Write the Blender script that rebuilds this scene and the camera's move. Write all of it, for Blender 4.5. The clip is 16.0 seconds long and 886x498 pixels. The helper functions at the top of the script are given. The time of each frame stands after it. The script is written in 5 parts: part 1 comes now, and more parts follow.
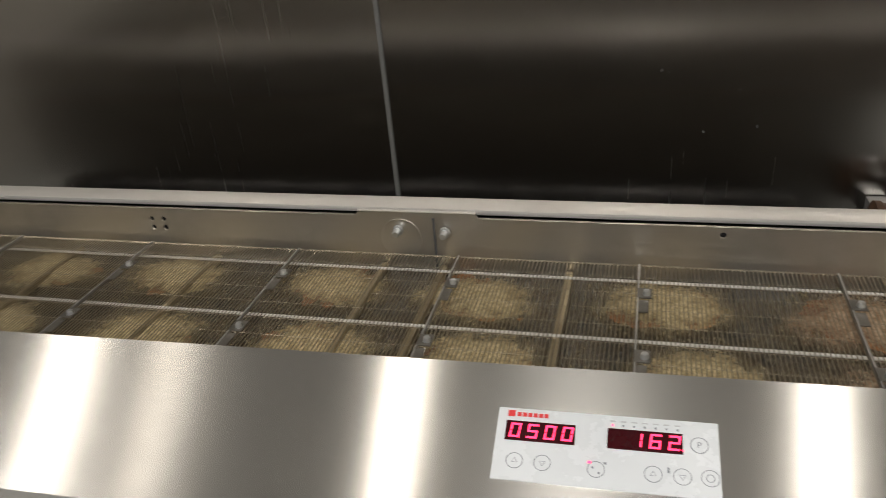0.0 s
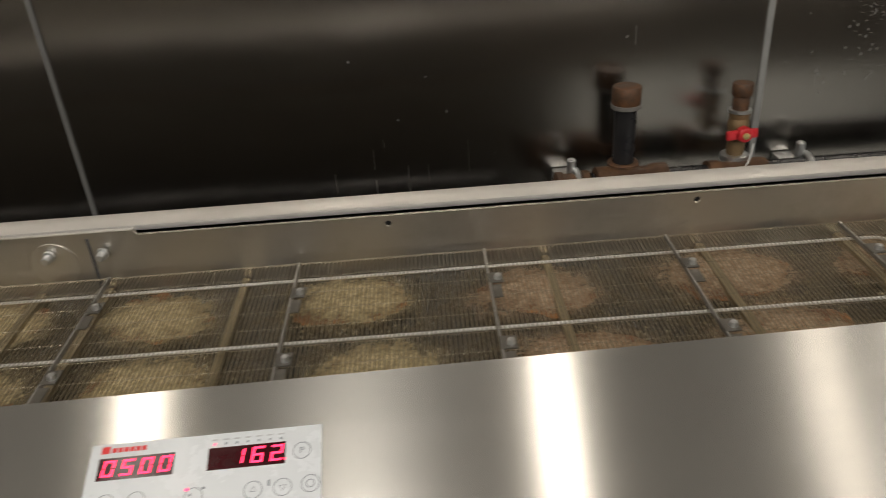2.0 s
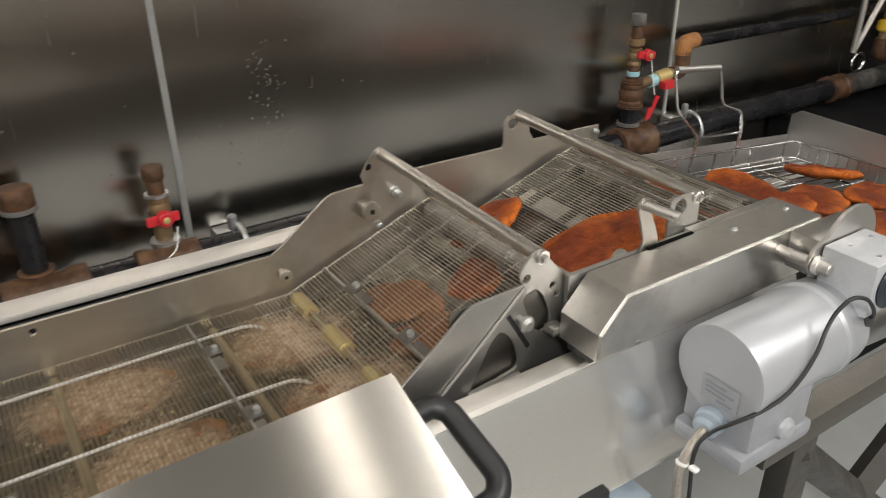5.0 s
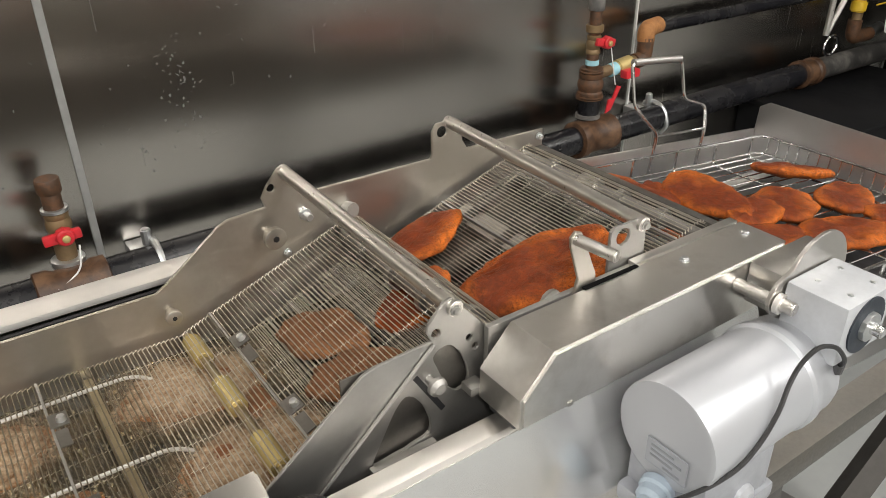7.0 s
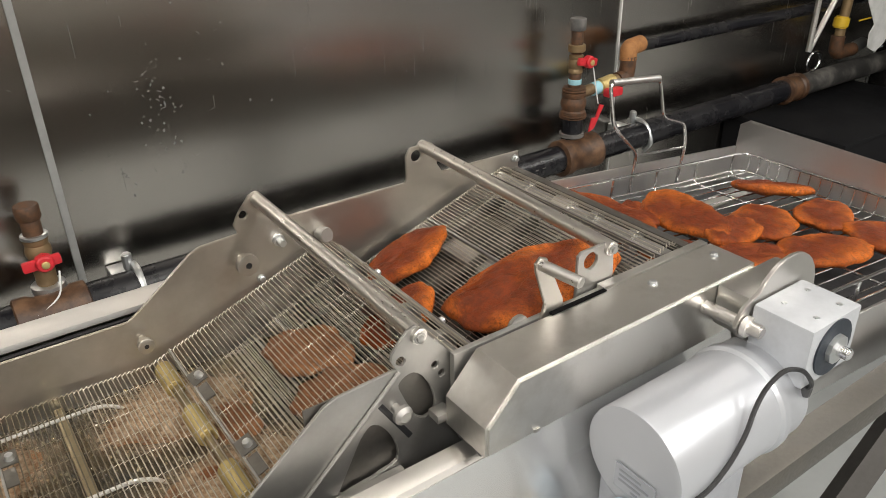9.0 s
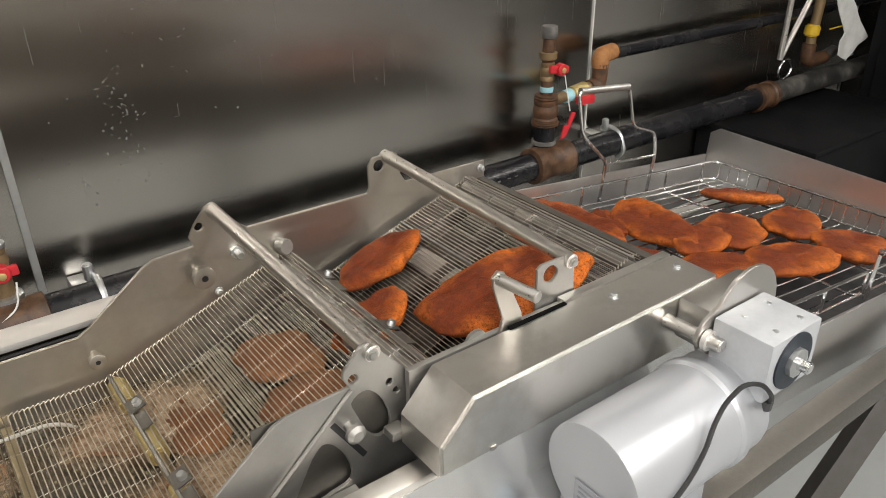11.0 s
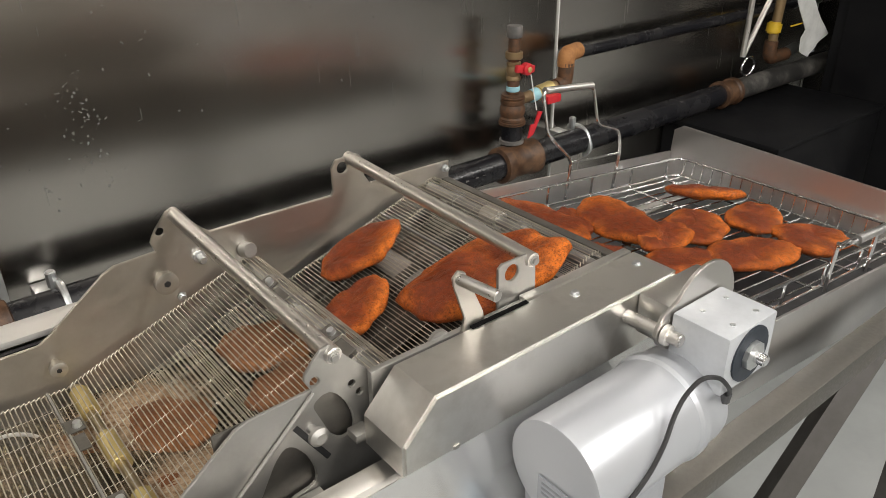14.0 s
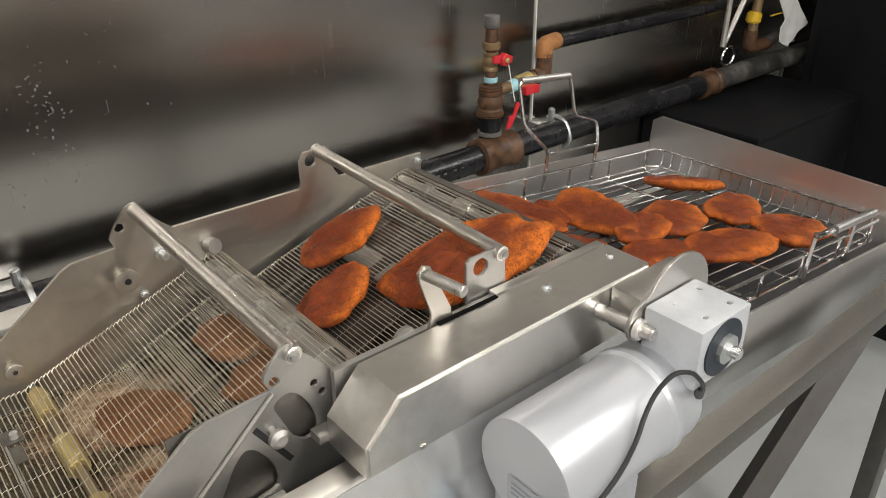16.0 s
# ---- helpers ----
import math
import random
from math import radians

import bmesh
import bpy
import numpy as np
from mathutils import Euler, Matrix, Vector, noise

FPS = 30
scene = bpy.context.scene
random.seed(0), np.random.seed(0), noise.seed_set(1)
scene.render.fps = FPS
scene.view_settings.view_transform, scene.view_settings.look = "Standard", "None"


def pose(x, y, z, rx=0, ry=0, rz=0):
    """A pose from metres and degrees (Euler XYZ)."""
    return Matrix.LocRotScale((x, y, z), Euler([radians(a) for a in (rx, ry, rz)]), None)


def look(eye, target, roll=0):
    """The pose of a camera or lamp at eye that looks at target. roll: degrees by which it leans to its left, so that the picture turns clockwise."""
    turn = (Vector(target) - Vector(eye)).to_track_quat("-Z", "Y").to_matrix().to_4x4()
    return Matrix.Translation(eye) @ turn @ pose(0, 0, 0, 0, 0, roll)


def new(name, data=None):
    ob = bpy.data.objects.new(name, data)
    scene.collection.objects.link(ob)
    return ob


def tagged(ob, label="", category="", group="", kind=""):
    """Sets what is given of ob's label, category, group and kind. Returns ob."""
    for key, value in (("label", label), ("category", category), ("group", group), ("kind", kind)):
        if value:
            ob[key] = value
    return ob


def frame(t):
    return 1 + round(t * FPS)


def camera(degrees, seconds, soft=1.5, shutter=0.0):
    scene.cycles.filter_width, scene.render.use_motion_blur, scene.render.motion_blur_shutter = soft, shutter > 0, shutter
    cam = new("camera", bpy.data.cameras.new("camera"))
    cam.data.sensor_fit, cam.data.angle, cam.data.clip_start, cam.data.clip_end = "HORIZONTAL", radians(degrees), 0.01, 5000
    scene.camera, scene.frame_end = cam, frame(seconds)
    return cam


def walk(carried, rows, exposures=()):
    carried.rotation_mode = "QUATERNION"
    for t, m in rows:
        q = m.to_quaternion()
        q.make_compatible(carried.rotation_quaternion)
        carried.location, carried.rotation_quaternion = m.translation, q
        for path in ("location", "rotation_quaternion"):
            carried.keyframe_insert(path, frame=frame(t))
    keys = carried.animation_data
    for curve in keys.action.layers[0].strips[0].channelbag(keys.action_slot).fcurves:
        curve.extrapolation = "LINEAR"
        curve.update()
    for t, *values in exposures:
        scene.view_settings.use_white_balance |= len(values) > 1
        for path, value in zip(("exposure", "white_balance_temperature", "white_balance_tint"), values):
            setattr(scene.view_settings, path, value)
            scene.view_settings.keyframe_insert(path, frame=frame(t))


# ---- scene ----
cam = camera(60.2, 16.0, soft=0.75, shutter=0.4)
PATH = [
    (0, (0.3076, -0.8423, 1.4007), (-0.2796, 1.1347, 0.3161), -5.3),
    (0.5, (0.3332, -0.8376, 1.3983), (-0.1328, 1.1662, 0.3021), -5.3),
    (1, (0.367, -0.8248, 1.3914), (-0.0047, 1.1918, 0.2846), -5.2),
    (1.5, (0.4147, -0.8085, 1.3855), (0.219, 1.2209, 0.2578), -4.6),
    (2, (0.452, -0.7992, 1.3809), (0.473, 1.2337, 0.2427), -4.1),
    (2.5, (0.5033, -0.7899, 1.3855), (0.7083, 1.2384, 0.2578), -3.0),
    (3, (0.5604, -0.7899, 1.3844), (0.9833, 1.1941, 0.238), -2.9),
    (3.5, (0.6023, -0.7992, 1.3855), (1.2699, 1.1172, 0.2403), -2.1),
    (4, (0.6454, -0.8038, 1.3914), (1.5425, 1.0264, 0.2625), -1.4),
    (4.5, (0.6943, -0.8097, 1.4018), (1.7382, 0.9739, 0.3277), -0.9),
    (5, (0.7549, -0.7759, 1.3995), (1.8885, 0.96, 0.3347), -0.6),
    (5.2, (0.7782, -0.7491, 1.3983), (1.9525, 0.9506, 0.3196), -0.9),
    (7.3, (0.8936, -0.7037, 1.3949), (2.0586, 0.9704, 0.2683), -0.7),
    (7.5, (0.8982, -0.7025, 1.396), (2.0702, 0.9658, 0.2695), -0.9),
    (8, (0.8994, -0.7095, 1.3995), (2.0621, 0.9821, 0.2951), -1.3),
    (8.5, (0.9017, -0.7153, 1.4007), (2.0725, 0.9786, 0.3102), -1.2),
    (9, (0.9087, -0.7188, 1.4042), (2.0912, 0.9704, 0.3196), -1.2),
    (11.5, (0.939, -0.72, 1.4042), (2.1879, 0.9308, 0.3347), -0.5),
    (12, (0.9413, -0.7211, 1.4053), (2.2088, 0.9145, 0.3359), -0.5),
    (12.5, (0.9437, -0.7211, 1.4053), (2.2205, 0.9087, 0.3359), -0.7),
    (13, (0.9448, -0.7235, 1.4042), (2.2252, 0.8994, 0.3312), -0.7),
    (13.5, (0.9437, -0.7258, 1.4053), (2.2286, 0.8924, 0.3289), -0.6),
    (14, (0.9437, -0.7293, 1.4065), (2.2333, 0.8877, 0.3324), -0.7),
    (14.5, (0.953, -0.7316, 1.4018), (2.2543, 0.8784, 0.3335), -0.6),
    (15, (0.9611, -0.7293, 1.4007), (2.2729, 0.8714, 0.3312), -0.7),
    (15.5, (0.9658, -0.727, 1.4007), (2.2857, 0.8644, 0.3254), -0.6),
    (16, (0.9681, -0.727, 1.3983), (2.2822, 0.8563, 0.3056), -0.7),
]
walk(cam, [(t, look(eye, target, roll)) for t, eye, target, roll in PATH], exposures=[(0, -0.35, 6500, 10), (1.0, -0.37, 6560, 10), (1.5, -0.36, 6650, 10), (2.0, -0.50, 6750, 10), (3.5, -0.62, 6700, 10), (4.3, -0.52, 6620, 10), (5.1, 0.06, 6520, 10), (7.5, 0.32, 6500, 10), (11.5, 0.27, 6500, 10), (14, 0.22, 6500, 10), (16, 0.21, 6500, 10)])

# ---- light ----
world = bpy.data.worlds.new("world")
scene.world = world
world.use_nodes = True
world.node_tree.nodes["Background"].inputs["Color"].default_value = (0.9, 0.95, 1.0, 1)
world.node_tree.nodes["Background"].inputs["Strength"].default_value = 0.05

# The plan below is drawn in its own unit, from a zero below the floor.
UNIT, ZERO = 1.165, 0.1717


def W(p):
    """A place of the plan in metres."""
    return Vector((UNIT * p[0], UNIT * p[1], UNIT * (p[2] - ZERO)))


def area_lamp(name, p, target, size, size_y, power, color, shape="RECTANGLE"):
    data = bpy.data.lights.new(name, "AREA")
    data.shape, data.size, data.size_y, data.energy, data.color = shape, size, size_y, power, color
    ob = new(name, data)
    ob.matrix_world = look(W(p), W(target))
    return ob


HOOD_LAMPS = ((-1.72, 1.5), (-0.95, 1.5), (-0.71, 0.10), (-0.17, 1.5), (0.605, 1.5), (1.13, 0.10), (1.36, 1.5), (2.12, 1.5), (2.88, 1.5))
LAMP_Y, LAMP_LONG = -0.22, 0.64
for hx, power in HOOD_LAMPS:
    area_lamp("hood_lamp_light", (hx, LAMP_Y, 2.02), (hx, LAMP_Y, 0), 0.038, LAMP_LONG * UNIT, power, (1.0, 0.95, 0.87) if power > 1 else (1.0, 0.85, 0.62))
CEILING_LAMPS = ((-1.5, 38.0), (0.15, 60.0), (1.8, 44.0), (3.4, 34.0), (5.0, 14.0))
for cx, power in CEILING_LAMPS:
    area_lamp("ceiling_lamp_light", (cx, -1.75, 2.44), (cx, -1.75, 0), 0.22, 1.3, power, (1.0, 0.97, 0.92))


# ---- materials ----
def nodes_of(name):
    m = bpy.data.materials.new(name)
    m.use_nodes = True
    nt = m.node_tree
    return m, nt, nt.nodes["Principled BSDF"]


def mix_color(nt, fac, a, b):
    n = nt.nodes.new("ShaderNodeMix")
    n.data_type = "RGBA"
    nt.links.new(fac, n.inputs["Factor"])
    for socket, v in (("A", a), ("B", b)):
        if isinstance(v, tuple):
            n.inputs[[i for i, s in enumerate(n.inputs) if s.name == socket and s.type == "RGBA"][0]].default_value = (*v, 1)
        else:
            nt.links.new(v, n.inputs[[i for i, s in enumerate(n.inputs) if s.name == socket and s.type == "RGBA"][0]])
    return [o for o in n.outputs if o.type == "RGBA"][0]


def noise_of(nt, scale, detail=4.0, stretch=(1, 1, 1), rough=0.55, coord="Object"):
    tc = nt.nodes.new("ShaderNodeTexCoord")
    mp = nt.nodes.new("ShaderNodeMapping")
    mp.inputs["Scale"].default_value = stretch
    nt.links.new(tc.outputs[coord], mp.inputs["Vector"])
    n = nt.nodes.new("ShaderNodeTexNoise")
    n.inputs["Scale"].default_value, n.inputs["Detail"].default_value, n.inputs["Roughness"].default_value = scale, detail, rough
    nt.links.new(mp.outputs["Vector"], n.inputs["Vector"])
    return n.outputs["Fac"]


def ramp(nt, fac, lo, hi, a=0.0, b=1.0):
    n = nt.nodes.new("ShaderNodeMapRange")
    nt.links.new(fac, n.inputs["Value"])
    for k, v in (("From Min", lo), ("From Max", hi), ("To Min", a), ("To Max", b)):
        n.inputs[k].default_value = v
    return n.outputs["Result"]


def bump(nt, bsdf, height, strength, distance=0.001):
    n = nt.nodes.new("ShaderNodeBump")
    n.inputs["Strength"].default_value, n.inputs["Distance"].default_value = strength, distance
    nt.links.new(height, n.inputs["Height"])
    nt.links.new(n.outputs["Normal"], bsdf.inputs["Normal"])


def metal(name, color, rough, spots=0.25, spot_color=(0.25, 0.22, 0.18), aniso=0.0, tangent=(0, 1, 0), stretch=(1, 1, 1), grain=0.08, metallic=1.0, spot_scale=9.0, relief=0.03, spot_rough=0.12):
    m, nt, b = nodes_of(name)
    big = ramp(nt, noise_of(nt, spot_scale, 5.0, (1, 1, 1), 0.6), 0.5, 0.78)
    fine = noise_of(nt, 220.0, 3.0, stretch)
    dirt = nt.nodes.new("ShaderNodeMath")
    dirt.operation = "MULTIPLY"
    nt.links.new(big, dirt.inputs[0])
    dirt.inputs[1].default_value = spots
    nt.links.new(mix_color(nt, dirt.outputs[0], color, spot_color), b.inputs["Base Color"])
    b.inputs["Metallic"].default_value = metallic
    add = nt.nodes.new("ShaderNodeMath")
    add.operation = "ADD"
    nt.links.new(ramp(nt, fine, 0.3, 0.7, rough - grain, rough + grain), add.inputs[0])
    nt.links.new(ramp(nt, big, 0.0, 1.0, 0.0, spot_rough), add.inputs[1])
    nt.links.new(add.outputs[0], b.inputs["Roughness"])
    if relief:
        bump(nt, b, fine, relief, 0.0004)
    if aniso:
        b.inputs["Anisotropic"].default_value = aniso
        v = nt.nodes.new("ShaderNodeCombineXYZ")
        for i in range(3):
            v.inputs[i].default_value = tangent[i]
        nt.links.new(v.outputs[0], b.inputs["Tangent"])
    return m


def painted(name, color, rough, second=None, scale=30.0, amount=0.5, bumps=0.1, metallic=0.0, spec=0.5, stretch=(1, 1, 1)):
    m, nt, b = nodes_of(name)
    second = second or tuple(c * 0.7 for c in color)
    f = noise_of(nt, scale, 6.0, stretch, 0.65)
    nt.links.new(mix_color(nt, ramp(nt, f, 0.42, 0.7, 0.0, amount), color, second), b.inputs["Base Color"])
    nt.links.new(ramp(nt, f, 0.3, 0.7, max(rough - 0.07, 0.02), rough + 0.1), b.inputs["Roughness"])
    b.inputs["Metallic"].default_value = metallic
    b.inputs["Specular IOR Level"].default_value = spec
    bump(nt, b, noise_of(nt, scale * 6, 4.0), bumps, 0.0008)
    return m


def glowing(name, color, strength):
    m, nt, b = nodes_of(name)
    b.inputs["Base Color"].default_value = (*[c * 0.3 for c in color], 1)
    b.inputs["Emission Color"].default_value = (*color, 1)
    b.inputs["Emission Strength"].default_value = strength
    return m


STEEL_COVER = metal("brushed_steel_cover", (0.60, 0.575, 0.54), 0.245, 0.2, (0.46, 0.42, 0.37), 0.95, (0, 0.93, 0.37), (0.015, 1, 1), 0.012, metallic=0.94, relief=0.0, spot_rough=0.01)
STEEL_PLATE = metal("satin_steel_plate", (0.49, 0.465, 0.425), 0.38, 0.75, (0.33, 0.29, 0.23), 0.3, (0, 0, 1), (0.05, 1, 1), 0.03, relief=0.006)
STEEL_RIM = metal("bright_steel_rim", (0.80, 0.775, 0.74), 0.42, 0.25, (0.4, 0.36, 0.3), 0.0, (0, 1, 0), (0.04, 1, 1), 0.03, metallic=0.75, relief=0.006)
STEEL_BOX = metal("folded_steel", (0.56, 0.54, 0.51), 0.36, 0.35, (0.36, 0.32, 0.27), 0.0, (0, 1, 0), (0.2, 1, 1), 0.03, relief=0.006)
STEEL_PANEL = metal("pale_steel_panel", (0.86, 0.86, 0.85), 0.22, 0.2, (0.70, 0.69, 0.67), 0.0, (0, 0, 1), (1, 1, 1), 0.02, metallic=0.9, relief=0.0, spot_rough=0.03)
STEEL_TRAY = metal("tray_steel", (0.62, 0.61, 0.60), 0.36, 0.3, (0.45, 0.38, 0.33), relief=0.006, grain=0.03)
STEEL_ROD = metal("steel_rod", (0.68, 0.655, 0.62), 0.34, 0.3, (0.35, 0.3, 0.22))
COVER_STEEL = metal("stained_folded_steel", (0.63, 0.615, 0.585), 0.34, 0.60, (0.36, 0.335, 0.30), 0.0, (0, 1, 0), (1, 1, 1), 0.02, relief=0.003, spot_scale=16.0, spot_rough=0.12)
WIRE = metal("belt_wire", (0.58, 0.54, 0.465), 0.45, 0.4, (0.2, 0.15, 0.08))
# Same wire as on the slope, browned by oil and darkened for weaker light.
WIRE_OILY_SHADED = metal("oily_shaded_belt_wire", (0.24, 0.21, 0.155), 0.45, 0.5, (0.12, 0.09, 0.05))
CHROME = metal("bright_wire", (0.75, 0.75, 0.75), 0.16, 0.15, (0.4, 0.38, 0.35))
BRASS = metal("oily_brass", (0.58, 0.46, 0.20), 0.5, 0.4, (0.36, 0.27, 0.11), metallic=0.7)
BRONZE = metal("valve_brass", (0.24, 0.165, 0.085), 0.5, 0.8, (0.09, 0.05, 0.03), metallic=0.5)
COUPLING = painted("weathered_coupling", (0.048, 0.022, 0.010), 0.5, (0.15, 0.078, 0.038), 38.0, 0.9, 0.4)
DULL_STEEL = metal("dull_steel", (0.42, 0.41, 0.39), 0.47, 0.3, relief=0.005, grain=0.04)
ZINC = metal("zinc_clamp", (0.60, 0.615, 0.62), 0.4, 0.3)
WALL_STEEL = metal("dark_wall_steel", (0.41, 0.385, 0.355), 0.26, 0.25, (0.27, 0.23, 0.19), 0.65, (1, 0, 0), (1, 1, 0.02), 0.012, 1.0, 1.5, 0.0022, 0.01)
SEAM_WHITE = painted("white_sealant", (0.6, 0.6, 0.58), 0.5)
SEAM = painted("grey_sealant", (0.25, 0.25, 0.245), 0.45)
SEAM_DARK = painted("dim_sealant", (0.13, 0.13, 0.125), 0.5)
OILY_BAR = metal("oily_bar", (0.42, 0.35, 0.23), 0.45, 0.5, (0.22, 0.17, 0.09))
RUST = painted("rusty_iron", (0.055, 0.028, 0.014), 0.6, (0.14, 0.060, 0.024), 60.0, 0.9, 0.5)
RUST_LIGHT = painted("orange_rust", (0.36, 0.16, 0.05), 0.75, (0.2, 0.09, 0.04), 60.0, 0.9, 0.4)
BLACK_PIPE = painted("black_pipe_paint", (0.009, 0.009, 0.011), 0.25, (0.085, 0.08, 0.075), 12.0, 0.16, 0.12, spec=0.35)
DUSTY_PIPE = painted("dusty_pipe", (0.15, 0.14, 0.13), 0.55, (0.05, 0.05, 0.05), 25.0, 0.8, 0.25)
DUST_COAT = painted("dusty_black_pipe", (0.022, 0.021, 0.020), 0.6, (0.17, 0.16, 0.145), 16.0, 0.75, 0.2)
REAR_GREY = painted("grimy_rear_cover", (0.15, 0.14, 0.12), 0.6, (0.09, 0.08, 0.065), 9.0, 0.7, 0.1)
RED_PAINT = painted("red_handle", (0.55, 0.02, 0.03), 0.4, (0.35, 0.02, 0.02), 80.0, 0.5)
TEAL_TAPE = painted("thread_tape", (0.30, 0.55, 0.62), 0.6)
YELLOW = painted("yellow_paint", (0.62, 0.40, 0.02), 0.45)
BLACK_PLASTIC_AND_GAP = painted("black_plastic_and_gap", (0.012, 0.012, 0.013), 0.42, (0.025, 0.025, 0.026), 90.0, 0.5, 0.1)
SLOT_BLACK = painted("matt_black_gap", (0.004, 0.004, 0.004), 0.9, spec=0.05)
# Oily mottled plate; its near-black base holds the shade inside the belt.
OILY_SHADED = painted("oily_shaded_plate", (0.013, 0.011, 0.009), 0.38, (0.16, 0.145, 0.12), 22.0, 0.75, 0.15)
DARK_GREY = painted("dark_grey_housing_and_gap", (0.055, 0.055, 0.058), 0.5, (0.03, 0.03, 0.03), 30.0, 0.6)
MOTOR_PAINT = painted("silver_motor_paint", (0.45, 0.462, 0.49), 0.35, (0.41, 0.425, 0.45), 6.0, 0.4, 0.01, 0.45)
GEAR_PAINT = painted("silver_gearbox_paint", (0.52, 0.535, 0.56), 0.42, (0.38, 0.39, 0.41), 50.0, 0.4, 0.12, 0.35)
BOX_GREY = painted("grey_box_paint", (0.30, 0.31, 0.335), 0.42, (0.24, 0.25, 0.27), 50.0, 0.4, 0.12, 0.2)
BLUE_GREY = painted("blue_grey_plastic", (0.30, 0.36, 0.42), 0.45)
PANEL_WHITE = painted("membrane_white", (0.54, 0.56, 0.58), 0.24, (0.48, 0.50, 0.52), 25.0, 0.4, 0.02)
INK = painted("grey_ink", (0.20, 0.21, 0.23), 0.5)
INK_RED = painted("red_ink", (0.55, 0.03, 0.03), 0.45)
WINDOW_DARK = painted("display_window", (0.035, 0.004, 0.006), 0.15)
LED = glowing("red_segments", (1.0, 0.03, 0.10), 5.0)
PAPER = painted("white_tag", (0.7, 0.7, 0.68), 0.7)
BLACK_WALL = painted("black_cabinet_paint", (0.006, 0.006, 0.007), 0.6, (0.012, 0.012, 0.012), 8.0, 0.6, spec=0.12)
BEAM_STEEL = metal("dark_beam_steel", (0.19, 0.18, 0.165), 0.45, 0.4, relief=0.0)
FLOOR_GREY = painted("grey_floor", (0.325, 0.335, 0.33), 0.45, (0.255, 0.265, 0.26), 3.0, 0.7, 0.15)
ROOM_PAINT = painted("room_wall_paint", (0.31, 0.295, 0.27), 0.6, (0.26, 0.245, 0.225), 2.0, 0.5)
CEILING_PAINT = painted("ceiling_paint", (0.5, 0.49, 0.47), 0.7)
DARK_FRAME = painted("dark_frame_steel", (0.10, 0.095, 0.09), 0.4, (0.06, 0.055, 0.05), 20.0, 0.6, 0.1, 0.6)
LAMP_GLOW = glowing("lamp_diffuser", (1.0, 0.95, 0.87), 3.0)


def foam_material(name, low, high, breakup, start, full):
    """Fine froth, thick in the middle and breaking up towards its edge."""
    m, nt, b = nodes_of(name)
    f = noise_of(nt, 150.0, 5.0, (1, 1, 1), 0.7)
    nt.links.new(mix_color(nt, ramp(nt, f, 0.36, 0.64), low, high), b.inputs["Base Color"])
    b.inputs["Roughness"].default_value = 0.4
    bump(nt, b, noise_of(nt, 420.0, 4.0, (1, 1, 1), 0.7), 1.0, 0.003)
    thick = nt.nodes.new("ShaderNodeAttribute")
    thick.attribute_name = "thickness"
    add = nt.nodes.new("ShaderNodeMath")
    add.operation = "MULTIPLY_ADD"
    nt.links.new(noise_of(nt, 60.0, 6.0, (1, 1, 1), 0.75), add.inputs[0])
    add.inputs[1].default_value = breakup
    nt.links.new(thick.outputs["Fac"], add.inputs[2])
    nt.links.new(ramp(nt, add.outputs[0], start, full, 0.0, 0.95), b.inputs["Alpha"])
    return m


FOAM = foam_material("frying_foam", (0.32, 0.23, 0.10), (0.76, 0.62, 0.36), 1.6, 0.72, 1.40)
FOAM_TAN = foam_material("tan_foam", (0.26, 0.135, 0.055), (0.66, 0.50, 0.34), 1.7, 0.74, 1.5)


def oil_material():
    m, nt, b = nodes_of("frying_oil")
    f = noise_of(nt, 26.0, 6.0, (1, 1, 1), 0.65)
    nt.links.new(mix_color(nt, ramp(nt, f, 0.35, 0.7), (0.014, 0.012, 0.008), (0.085, 0.062, 0.032)), b.inputs["Base Color"])
    b.inputs["Roughness"].default_value = 0.09
    b.inputs["Specular IOR Level"].default_value = 0.6
    bump(nt, b, noise_of(nt, 120.0, 5.0, (1, 1, 1), 0.7), 0.7, 0.004)
    return m


def bubble_material():
    m, nt, b = nodes_of("oil_bubble")
    b.inputs["Base Color"].default_value = (0.85, 0.74, 0.5, 1)
    b.inputs["Roughness"].default_value = 0.06
    b.inputs["Transmission Weight"].default_value = 0.75
    b.inputs["IOR"].default_value = 1.15
    return m


